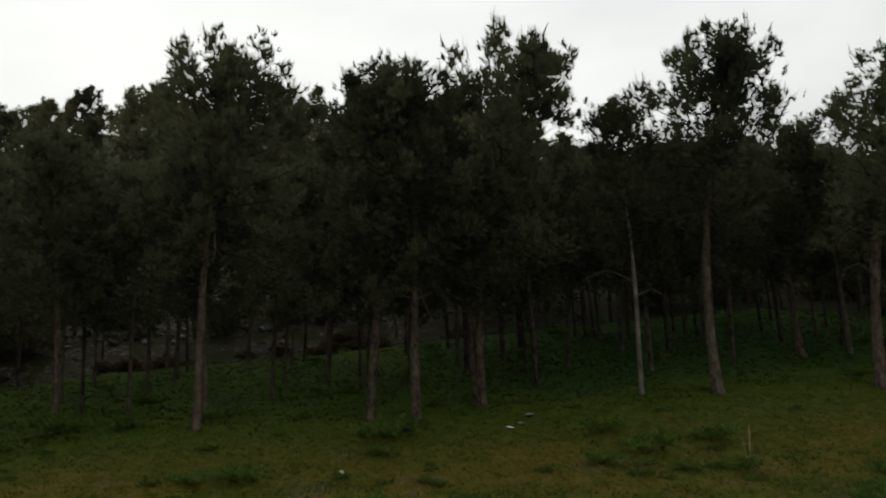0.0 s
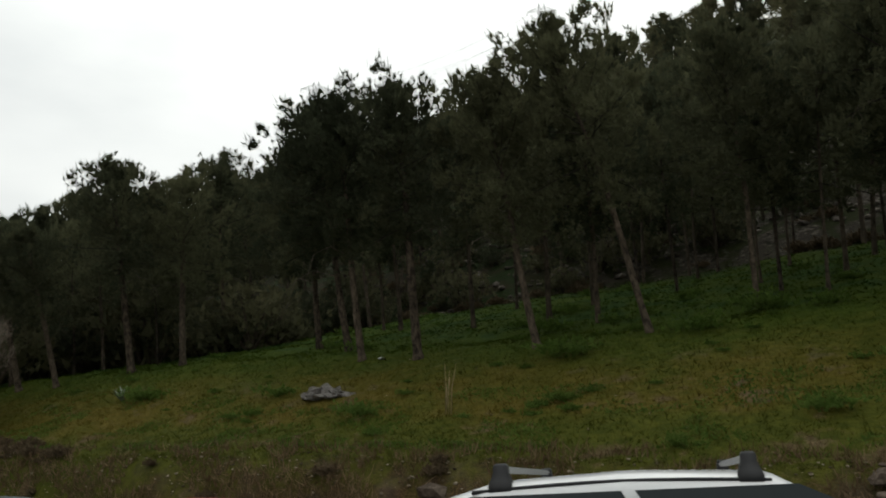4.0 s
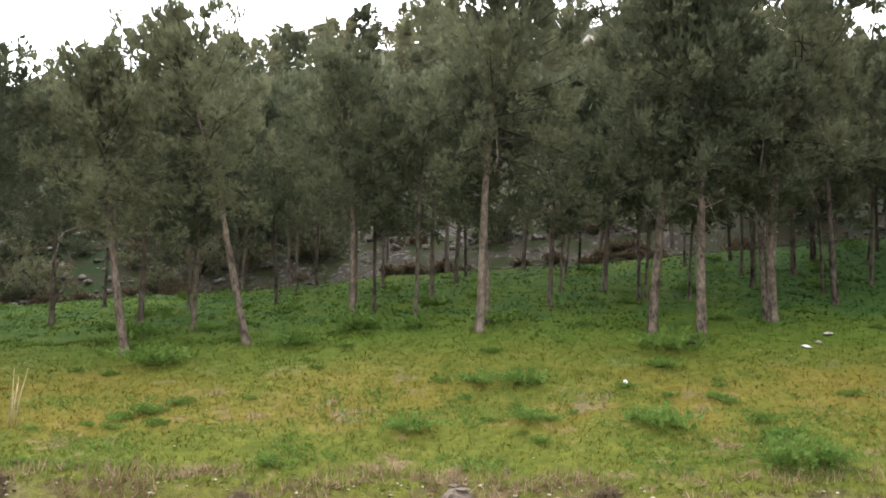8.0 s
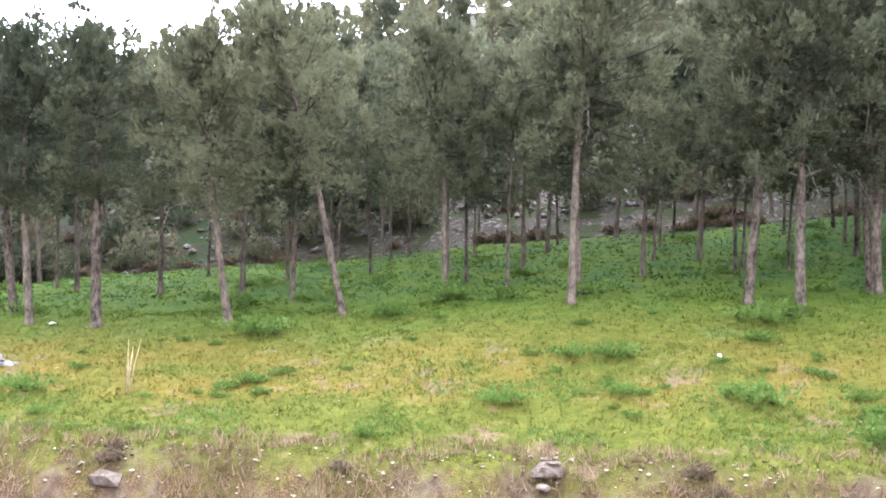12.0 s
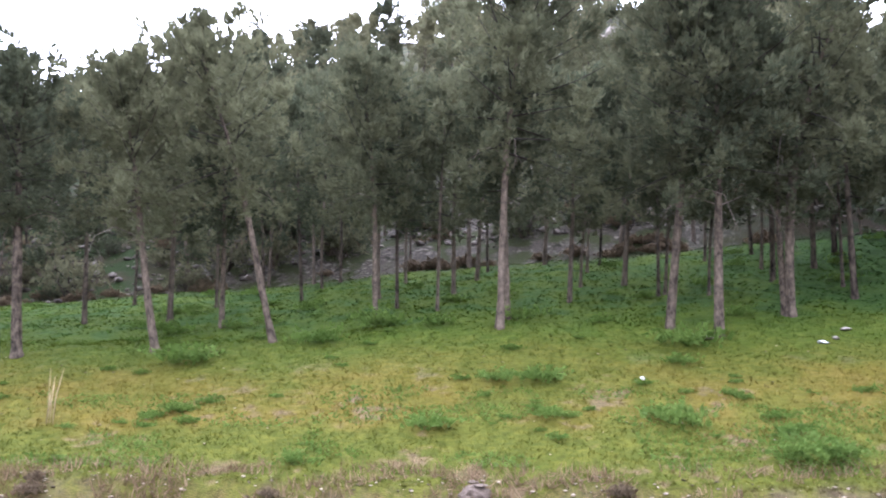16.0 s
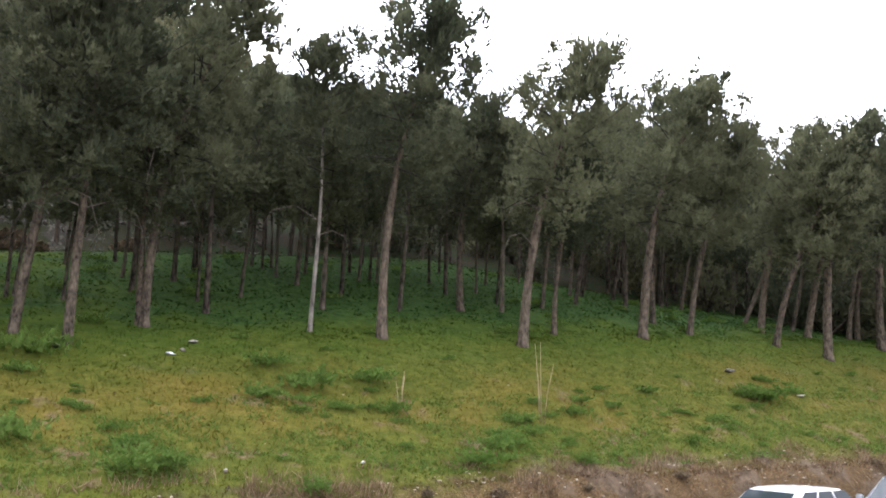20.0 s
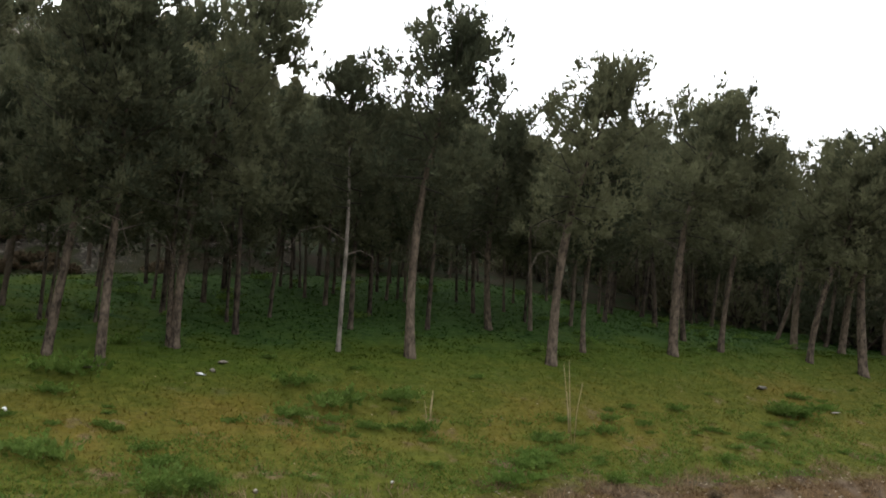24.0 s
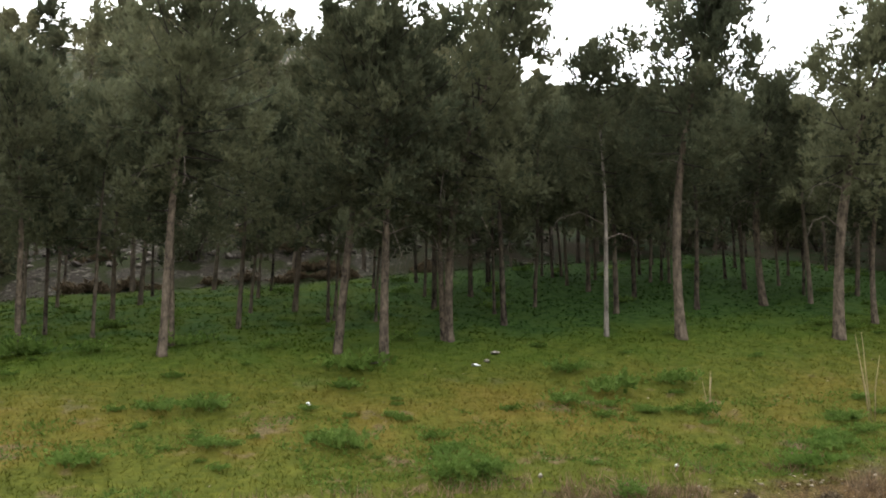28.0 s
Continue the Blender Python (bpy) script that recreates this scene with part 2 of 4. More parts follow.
TURF, BLADES = turf_material("turf", False), turf_material("grass_blades", True)
BARK = material("pine_bark", (0.008, 0.006, 0.005), (0.162, 0.130, 0.098), 4.5, 0.9, 1.0, 13.0, 0.25, stretch=(1, 1, 0.45), shine=0.1)
EDGE_BARK = material("grey_pine_bark", (0.024, 0.019, 0.014), (0.162, 0.128, 0.094), 7.0, 0.9, 1.0, 20.0, 0.15, stretch=(1, 1, 0.5), shine=0.1)
for at, e in zip((0.3, 0.7), EDGE_BARK.node_tree.nodes["Color Ramp"].color_ramp.elements):
    e.position = at
PALE_BARK = material("pale_bark", (0.05, 0.044, 0.036), (0.33, 0.29, 0.245), 5.0, 0.9, 0.7, 34.0, 0.1, stretch=(1, 1, 0.35), shine=0.12)
# Darker than the trunks' bark: shade inside the crowns is put into the colour.
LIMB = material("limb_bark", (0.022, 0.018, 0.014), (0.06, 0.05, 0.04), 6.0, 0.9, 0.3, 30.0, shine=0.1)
DEAD_WOOD = material("dead_wood", (0.09, 0.074, 0.06), (0.21, 0.175, 0.145), 9.0, 0.9, 0.4, shine=0.12)
NEEDLES = material("pine_needles", (0.055, 0.064, 0.037), (0.146, 0.150, 0.083), 0.5, 0.7, 0.0, 3.0, 0.5, 0.06, shine=0.04, leaf=0.5)
# Lighter than the grove's needles: distance haze is mixed into this colour.
FAR_NEEDLES = material("hillside_needles", (0.066, 0.074, 0.044), (0.172, 0.164, 0.092), 0.4, 0.7, 0.0, 2.5, 0.6, 0.08, shine=0.04, leaf=0.5)
HERB = material("herb_leaves", (0.082, 0.140, 0.026), (0.145, 0.215, 0.050), 0.8, 0.6, 0.0, 6.0, 0.25, 0.35, shine=0.1, leaf=0.55)
STRAW = material("dry_grass_blades", (0.125, 0.084, 0.047), (0.28, 0.200, 0.124), 1.5, 0.85, 0.0, 12.0, 0.2, 0.5, shine=0.1, leaf=0.3)
STALK = material("straw_stalk", (0.20, 0.155, 0.085), (0.38, 0.30, 0.175), 5.0, 0.8, 0.0, 30.0, shine=0.2)
BRUSH = material("dry_brush", (0.088, 0.066, 0.040), (0.185, 0.140, 0.088), 2.0, 0.9, 0.0, 14.0, 0.2, 0.4, shine=0.12, leaf=0.3)
STONE = material("limestone", (0.15, 0.135, 0.115), (0.33, 0.295, 0.25), 3.0, 0.9, 0.7, 26.0, 0.2, 0.35, shine=0.12)
GRAVEL = material("bank_gravel", (0.07, 0.054, 0.036), (0.36, 0.30, 0.225), 3.0, 0.95, 0.5, 26.0, 0.0, 0.8, shine=0.1)
GREY_STONE = material("grey_rock", (0.075, 0.07, 0.064), (0.29, 0.27, 0.25), 7.0, 0.9, 1.0, 30.0, 0.2, shine=0.12)
BROWN_STONE = material("brown_rock", (0.06, 0.045, 0.033), (0.21, 0.168, 0.13), 6.0, 0.9, 1.0, 30.0, 0.2, shine=0.12)
RUBBLE = material("rubble", (0.055, 0.047, 0.039), (0.29, 0.255, 0.222), 1.2, 0.95, 0.6, 20.0, 0.0, 0.5, shine=0.12)
PAPER = material("white_litter", (0.55, 0.55, 0.55), (0.78, 0.78, 0.78), 8.0, 0.7, 0.2)
TWIG = material("bare_twigs", (0.17, 0.138, 0.108), (0.34, 0.285, 0.23), 3.0, 0.9, 0.0, 20.0, 0.1, 0.3, shine=0.12)
ASPHALT = material("asphalt", (0.035, 0.035, 0.036), (0.06, 0.06, 0.062), 1.5, 0.7, 0.5, 90.0)
STEEL = material("galvanised_steel", (0.22, 0.23, 0.24), (0.34, 0.35, 0.36), 4.0, 0.5, 0.0, 30.0, metal=0.6)
RUBBER = plain("rubber", (0.025, 0.025, 0.026), 0.8)
BLACK = plain("black_plastic", (0.010, 0.010, 0.011), 0.55)
ALLOY = plain("alloy", (0.55, 0.56, 0.57), 0.35, 0.8)
CHROME_BAR = plain("brushed_aluminium", (0.62, 0.63, 0.64), 0.4, 0.7)
WHITE_PAINT = plain("white_car_paint", (0.78, 0.79, 0.79), 0.25, coat=0.5)
CREAM_PAINT = plain("off_white_car_paint", (0.62, 0.60, 0.56), 0.35, coat=0.3)
SILVER_PAINT = plain("silver_car_paint", (0.46, 0.48, 0.50), 0.3, 0.4, coat=0.5)
BLUE_PAINT = plain("pale_blue_car_paint", (0.30, 0.36, 0.44), 0.3, 0.2, coat=0.5)
RED_PAINT = plain("red_car_paint", (0.32, 0.022, 0.02), 0.3, coat=0.5)
DARK_PAINT = plain("dark_car_paint", (0.03, 0.034, 0.04), 0.3, coat=0.5)
YELLOW = plain("yellow_sign_sheet", (0.85, 0.78, 0.03), 0.5)
SIGN_BLUE = plain("blue_sign_print", (0.03, 0.10, 0.32), 0.5)
SIGN_RED = plain("red_sign_print", (0.50, 0.03, 0.025), 0.5)
INK = plain("dark_print", (0.12, 0.11, 0.02), 0.6)
LAMP_GLASS = plain("lamp_glass", (0.6, 0.6, 0.58), 0.15)
TAIL_GLASS = plain("tail_lamp_glass", (0.35, 0.02, 0.02), 0.2)
GLASS = plain("tinted_car_glass", (0.03, 0.04, 0.042), 0.06)
GLASS.node_tree.nodes["Principled BSDF"].inputs["Specular IOR Level"].default_value = 0.3

# ---- the lie of the land ----
def smooth(a): return a*a*(3-2*a)
XT=[-60,-34,-26,-20,-10,0,8,14,24,34,60]; ZT=[0.8,2.0,2.5,2.8,3.0,3.45,3.6,4.0,4.5,4.9,5.0]
XC=[-70,-50,-42,-33,-26,-22,-17.7,-12.6,-8.6,-3,2.8,9.4,13.8,21.8,30.4,36.5,52.6,80]; ZC=[0.5,2.1,2.9,3.87,4.3,4.67,5.14,5.58,5.85,6.5,6.92,7.5,8.0,8.65,8.2,7.8,7.6,6.0]
def interp(x,xs,zs):
    if x<=xs[0]: return zs[0]
    for a,b,c,d in zip(xs,xs[1:],zs,zs[1:]):
        if x<=b: return c+(d-c)*smooth((x-a)/(b-a))*0.5+(d-c)*((x-a)/(b-a))*0.5
    return zs[-1]
def hill(x,y):
    """extra rise of the hillside behind the terrace"""
    if y<=32.6: return 0
    az=math.degrees(math.atan2(x,y))
    brow=math.tan(radians(interp(az,[-75,-58,-45,-33,-24,-17,-10,-4,4,10,18,26,34,45,56,66,75],[0,2,11,16,19.3,21.3,22.5,23.8,23.3,24.0,22.3,19.4,16.5,13.5,11.5,9,6])))
    zc=interp(32*math.tan(radians(max(-70,min(70,az)))),XC,ZC)
    top=1.75+117/max(0.25,math.cos(radians(az)))*brow-zc
    t=(y-32.6)/84.4
    if t<1: return top*t-0.35*math.exp(-((y-34.0)/1.3)**2)
    return top+(min(y,260)-117)*interp(az,[-60,-45,-22,-15],[0.1,0.32,0.36,-0.1])
def road_bend(x):
    """How far the road and its bank swing away at the left."""
    return 0.0075*max(0.0,-x-8)**2 if x>-34 else 5.07+0.39*(-34-x)
def ground_z(x,y):
    c=min(road_bend(x),9.0)
    fall=0.03*min(max(x,-40),0)
    low=-0.2 if y<4.5 else -0.2+(-0.9+fall)*smooth(min(1,(y-4.5)/4.5))
    if y<12.2+c: return low
    low=-1.1+fall
    top=0.62+0.012*max(min(x,0),-40)
    if y<13.5+c: return low+(top-low)*smooth((y-12.2-c)/1.3)**0.8
    zt,zc=interp(x,XT,ZT),interp(x,XC,ZC)
    edge=max(21,16+c)
    if y<edge: return top+(zt-top)*(y-13.5-c)/(edge-13.5-c)
    if y<max(32,edge+6): return zt+(zc-zt)*(y-edge)/(max(32,edge+6)-edge)
    return zc+hill(x,y)


def land(x, y):
    """The ground's height with its small unevenness."""
    z = ground_z(x, y)
    if y > 12.3:
        rough = min(1.0, (y - 12.3) / 1.5)
        z += rough * (0.10 * noise.noise((x * 0.35, y * 0.35, 0.3)) + 0.07 * noise.noise((x * 1.1, y * 1.1, 4.0)))
        if y > 33:
            z += min(1.0, (y - 33) / 8) * (1.4 * noise.noise((x * 0.07, y * 0.07, 9.0)) + 0.5 * noise.noise((x * 0.3, y * 0.3, 2.0)))
    return z


def raw_mesh(name, verts, faces, mat, smooth_faces=False):
    me = bpy.data.meshes.new(name)
    me.from_pydata(verts if isinstance(verts, list) else verts.tolist(), [], faces if isinstance(faces, list) else faces.tolist())
    if smooth_faces:
        me.polygons.foreach_set("use_smooth", [True] * len(me.polygons))
    if mat:
        me.materials.append(mat)
    me.update()
    return me


def part(name, geometry, mat, parent, label="", m=None):
    """Links a bmesh or a mesh as one mesh object under a thing or a part."""
    if isinstance(geometry, bmesh.types.BMesh):
        me = bpy.data.meshes.new(name)
        geometry.to_mesh(me)
        geometry.free()
        me.materials.append(mat)
    else:
        me = geometry
    ob = new(name, me)
    ob.parent = parent
    if m is not None:
        ob.matrix_basis = m
    if label:
        ob["label"] = label
    return ob


def thing(name, label, category, m, group="", kind=""):
    ob = new(name)
    ob.empty_display_size = 0.2
    ob.matrix_basis = m
    return tagged(ob, label, category, group, kind)


def single(name, geometry, mat, label, category, m=None, group="", kind=""):
    """A thing of one mesh."""
    ob = part(name, geometry, mat, None, "", m)
    return tagged(ob, label, category, group, kind)


def tube(bm, points, radii, sides=6, cap=True):
    """A tapered tube along points, added to bm."""
    rings = []
    for i, (p, r) in enumerate(zip(points, radii)):
        a, z = points[max(i - 1, 0)], points[min(i + 1, len(points) - 1)]
        d = (Vector(z) - Vector(a)).normalized()
        u = d.orthogonal().normalized() if abs(d.z) > 0.95 else d.cross(Vector((0, 0, 1))).normalized()
        if abs(d.z) > 0.95:
            u = Vector((1, 0, 0)) - d * d.x
            u.normalize()
        v = d.cross(u)
        rings.append([bm.verts.new(Vector(p) + (u * math.cos(k * math.tau / sides) + v * math.sin(k * math.tau / sides)) * r) for k in range(sides)])
    for a, z in zip(rings, rings[1:]):
        for k in range(sides):
            f = bm.faces.new((a[k], a[(k + 1) % sides], z[(k + 1) % sides], z[k]))
            f.smooth = True
    if cap and sides > 2:
        bm.faces.new(rings[0][::-1])
        bm.faces.new(rings[-1])


def box(bm, x0, x1, y0, y1, z0, z1, bevel=0.0):
    made = bmesh.ops.create_cube(bm, size=1, matrix=Matrix.LocRotScale(((x0 + x1) / 2, (y0 + y1) / 2, (z0 + z1) / 2), None, (x1 - x0, y1 - y0, z1 - z0)))
    if bevel:
        edges = list({e for v in made["verts"] for e in v.link_edges})
        bmesh.ops.bevel(bm, geom=edges, offset=bevel, segments=2, affect="EDGES", clamp_overlap=True)


def spikes(centres, ways, count, length, width, spread, rng):
    """Needle sprays: count thin blades at each centre, fanned round its way. Returns vertices and faces."""
    c, d = np.repeat(centres, count, 0), np.repeat(ways, count, 0)
    n = len(c)
    d = d + rng.normal(0, spread, (n, 3))
    d /= np.linalg.norm(d, axis=1, keepdims=True)
    side = np.cross(d, rng.normal(0, 1, (n, 3)))
    side /= np.linalg.norm(side, axis=1, keepdims=True) + 1e-9
    size = length * rng.uniform(0.6, 1.25, (n, 1))
    half = width * rng.uniform(0.5, 2.0, (n, 1)) / 2
    root = c + rng.normal(0, length * 0.22, (n, 3))
    v = np.stack([root - side * half, root + side * half, root + d * size], 1).reshape(-1, 3)
    return v, np.arange(3 * n).reshape(-1, 3)


# ---- ground sheet and road ----
def spaced(stops):
    out = []
    for (a, z, step) in stops:
        out += list(np.arange(a, z - 1e-6, step))
    return out + [stops[-1][1]]


def build_ground():
    xs = spaced([(-900, -200, 70), (-200, -60, 7), (-60, -34, 1.0), (-34, 46, 0.4), (46, 70, 1.0), (70, 200, 6.5), (200, 900, 70)])
    ys = spaced([(-600, -60, 60), (-60, 10, 3.5), (10, 12, 0.5), (12, 24, 0.33), (24, 36, 0.6), (36, 60, 1.5), (60, 140, 4), (140, 320, 12), (320, 1400, 90)])
    verts = [(x, y, land(x, y)) for y in ys for x in xs]
    k = len(xs)
    faces = [(j * k + i, j * k + i + 1, (j + 1) * k + i + 1, (j + 1) * k + i) for j in range(len(ys) - 1) for i in range(k - 1)]
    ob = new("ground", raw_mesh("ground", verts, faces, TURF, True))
    tagged(ob, "grassy hillside rising from a dry earth road bank", "ground", kind="structure")
    xs, ys = list(np.arange(-70, 80.1, 2.5)), list(np.arange(-9, 12.01, 1.5)) + [12.05]
    verts = [(x, y, ground_z(x, y) + 0.03) for y in ys for x in xs]
    k = len(xs)
    faces = [(j * k + i, j * k + i + 1, (j + 1) * k + i + 1, (j + 1) * k + i) for j in range(len(ys) - 1) for i in range(k - 1)]
    road = new("road", raw_mesh("road", verts, faces, ASPHALT, True))
    tagged(road, "wet grey asphalt road below the bank", "road", kind="structure")


build_ground()

# ---- pines ----

def pine(seed, trunk_r, bend, clumps, blades, crown_low, crown_r, needles, bark, dead, name="pine_tree", puff=0.5, blade=(0.17, 0.052), sprays=16, spread=0.5):
    """One Aleppo pine, ten metres high, at the origin: bare lower trunk, limbs that rise, ragged crown of needle sprays."""
    rng = np.random.default_rng(seed)
    tree = thing(name, "Aleppo pine with a bare grey trunk and ragged crown", "tree", Matrix.Identity(4), "pines of the grove")
    H = 10.0
    wob = rng.uniform(-1, 1, 6)

    def axis(h):
        t = h / H
        x = bend * H * t ** 2.2 + 0.34 * wob[0] * math.sin(5.0 * t + wob[1] * 3) * t
        return Vector((x, 0.2 * wob[2] * math.sin(3.4 * t + wob[3] * 3) * t, h))

    hs = [-0.35, 0.0, 0.25, 0.8, 1.6, 2.6, 3.6, 4.8, 6.0, 7.2, 8.3, 9.3]
    rad = [1.5, 1.32, 1.12, 1.0, 0.95, 0.9, 0.84, 0.72, 0.55, 0.38, 0.22, 0.08]
    bm = bmesh.new()
    tube(bm, [axis(max(h, 0)) + Vector((0, 0, min(h, 0))) for h in hs], [trunk_r * r * (1 + 0.05 * rng.normal()) for r in rad], 9)
    limbs = bmesh.new()
    centres, ways, shoots, shoot_ways = [], [], [], []
    turn = rng.uniform(0, 6)
    lumps = rng.uniform(0.7, 1.25, 8)
    for i in range(clumps):
        t = (i + 0.5) / clumps
        h = crown_low + (9.75 - crown_low) * t ** 0.9
        turn += 2.4 + rng.normal(0, 0.35)
        profile = (0.66 + 0.34 * math.sin(min(t * 2.2 + 0.4, 1.57))) * (1 - max(0, t - 0.42) / 0.62) ** 0.78
        reach = crown_r * profile * rng.uniform(0.6, 1.15) * lumps[int(turn / math.tau * 8) % 8]
        start = axis(h * 0.96)
        rise = 0.15 + 0.95 * t + rng.normal(0, 0.14) - (0.5 if t < 0.2 else 0)
        out = Vector((math.cos(turn), math.sin(turn), 0))
        mid = start + out * reach * 0.55 + Vector((0, 0, reach * rise * 0.45))
        tip = start + out * reach + Vector((0, 0, reach * rise * 0.95))
        tube(limbs, [start, mid, tip], [0.03 * (1.25 - t), 0.017, 0.006], 3, False)
        n_puff = 5 if t < 0.75 else 4
        for j in range(n_puff + int(reach > 1.4)):
            q = max(0.1, 1.0 - 0.21 * j)
            at = start.lerp(mid, q * 2) if q < 0.5 else mid.lerp(tip, q * 2 - 1)
            at = at + Vector(rng.normal(0, 0.08 + 0.12 * j, 3))
            k = int(sprays * rng.uniform(0.75, 1.25) * (0.85 if j else 1.25))
            offs = rng.normal(0, 1, (k, 3))
            offs /= np.linalg.norm(offs, axis=1, keepdims=True)
            size = np.array([puff * 0.9, puff * 0.9, puff]) * rng.uniform(0.65, 1.2) * (0.85 if j == 0 else 1.1)
            offs *= rng.uniform(0.15, 1.0, (k, 1)) * size
            centres.append(np.array(at) + offs)
            if j == 0 and needles is not FAR_NEEDLES:
                up = np.abs(offs[:6]) * np.array([1, 1, 0.8]) * np.sign(rng.normal(0, 1, (len(offs[:6]), 3)) + np.array([0, 0, 9]))
                shoots.append(np.array(at) + up)
                shoot_ways.append(np.tile(np.array([out.x * 0.3, out.y * 0.3, 1.0]), (len(up), 1)))
            lift = np.array([out.x * 0.55, out.y * 0.55, 0.35 + 1.1 * min(1, t * 1.5)])
            ways.append(offs / puff * 0.75 + lift + rng.normal(0, 0.12, (k, 3)))
    for j in range(44):
        h = 7.8 + 2.0 * rng.uniform() ** 0.8
        r = 0.85 * (10.0 - h) / 2.0 * rng.uniform(0.2, 1.0)
        a = rng.uniform(0, 6.3)
        centres.append((np.array(axis(min(h, 9.9))) + np.array([math.cos(a) * r, math.sin(a) * r, 0.1]) + rng.normal(0, 0.1, (5, 3))))
        ways.append(np.tile(np.array([math.cos(a) * 0.3, math.sin(a) * 0.3, 1.2]), (5, 1)))
    part("trunk", bm, bark, tree)
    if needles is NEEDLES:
        # Limbs wear the dark bark that carries the crown's inner shade as colour.
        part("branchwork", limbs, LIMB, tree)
    else:
        limbs.free()
    v, f = spikes(np.concatenate(centres), np.concatenate(ways), blades, blade[0], blade[1], spread, rng)
    if shoots:
        v2, f2 = spikes(np.concatenate(shoots), np.concatenate(shoot_ways), 2, blade[0] * 2.2, blade[1] * 0.75, 0.16, rng)
        v, f = np.concatenate([v, v2]), np.concatenate([f, f2 + len(v)])
    part("crown", raw_mesh("crown", v, f, needles), needles, tree)
    for i in range(dead):
        h = crown_low * rng.uniform(0.66, 1.0)
        a = rng.uniform(0, 6.3)
        out = Vector((math.cos(a), math.sin(a), 0))
        L = rng.uniform(1.0, 2.3)
        bare = bmesh.new()
        p = [axis(h), axis(h) + out * L * 0.4 + Vector((0, 0, 0.18 * L)), axis(h) + out * L * 0.75 + Vector((0, 0, 0.05 * L)), axis(h) + out * L + Vector((0, 0, -0.45 * L))]
        tube(bare, p, [0.019, 0.015, 0.011, 0.004], 5, False)
        for q in (0.55, 0.8):
            w = p[1].lerp(p[3], q)
            tube(bare, [w, w + Vector((rng.normal(0, 0.2), rng.normal(0, 0.2), -0.25 * L))], [0.008, 0.003], 3, False)
        part("dead_branch", bare, DEAD_WOOD, tree, "bare grey dead branch")
    return tree


# trunk thickness as a share of the height, for the pines along the edge
THICK = [0.021, 0.024, 0.0265, 0.029, 0.032, 0.036]
SHAPES = [(4.7, 2.5), (4.4, 2.6), (4.9, 2.4), (4.5, 2.65), (4.8, 2.5), (4.6, 2.7)]
EDGE = [pine(11 + i, THICK[i] * 5, 0.0, 46, 6, low, wide, NEEDLES, EDGE_BARK, 2) for i, (low, wide) in enumerate(SHAPES)]
BOWED = [pine(31 + i, THICK[i] * 5, 0.2, 46, 6, low, wide, NEEDLES, EDGE_BARK, 3) for i, (low, wide) in enumerate(SHAPES)]
INNER = [pine(51 + i, r, 0.0, 26, 4, low, 2.0, NEEDLES, BARK, 0, blade=(0.25, 0.10), sprays=7) for i, (low, r) in enumerate([(3.7, 0.072), (4.2, 0.078), (3.4, 0.068), (3.6, 0.11), (4.0, 0.105)])]
PALE = pine(71, 0.075, 0.0, 32, 6, 4.6, 1.8, NEEDLES, PALE_BARK, 2)
HILL = [pine(81 + i, 0.11, 0.0, 13, 3, low, wide, FAR_NEEDLES, BARK, 0, "hillside_pine", 0.85, (0.42, 0.27), 9) for i, (low, wide) in enumerate([(2.0, 2.9), (1.4, 3.1), (2.8, 2.6)])]

# x, y, lean to the right in degrees, trunk thickness, and height in metres where it stands clear (0: under the canopy)
GROVE = [
    (-31.5, 18.6, -5, 0.24, 5.6), (32.8, 19.6, 6, 0.33, 10), (-11.5, 19.8, -5, 0.24, 7.7), (-13.5, 20.2, -7, 0.19, 7.7), (-27.9, 20.3, -13, 0.25, 6.4), (-8.4, 20.3, -11, 0.19, 7.4), (17.6, 20.3, 9, 0.29, 9.8),
    (-26.1, 20.4, -13, 0.24, 5.8), (4.7, 20.4, 1, 0.22, 9.2), (30.9, 20.6, 16, 0.25, 8.8), (-5.7, 20.7, -15, 0.18, 8.5), (39.1, 20.8, 5, 0.36, 11.2), (-0.3, 20.9, 3, 0.19, 9.7), (13, 20.9, 4, 0.27, 10.5),
    (-23.2, 21, -8, 0.25, 7.5), (3.7, 21, 5, 0.21, 9.1), (23.7, 21, 9, 0.33, 9.5), (20, 21.5, 6, 0.18, 0), (-33.5, 21.5, -4, 0.24, 6.2)]
GROVE += [
    (-14.9, 21.6, -10, 0.22, 7.6), (11.2, 21.7, 2, 0.15, 8.8), (27.1, 21.7, 12, 0.23, 0), (-30.4, 21.8, -6, 0.25, 0), (-21.9, 22, -3, 0.23, 6.7), (6.8, 22, 6, 0.24, 10.4), (35.3, 22, 15, 0.3, 0),
    (6.7, 22.1, -1, 0.17, 0), (-0.1, 22.2, -1, 0.12, 0), (-3.5, 22.4, -3, 0.15, 7.5), (32.7, 22.5, 11, 0.27, 9.1), (-16.7, 22.6, -6, 0.19, 7), (-7.7, 22.9, -2, 0.15, 0), (41.1, 23, 7, 0.26, 0),
    (26.8, 23.2, 6, 0.22, 10.1), (40.7, 23.2, 11, 0.23, 0), (-2, 23.6, 1, 0.13, 0), (9, 23.7, -1, 0.23, 0), (12.6, 23.7, 3, 0.25, 0)]
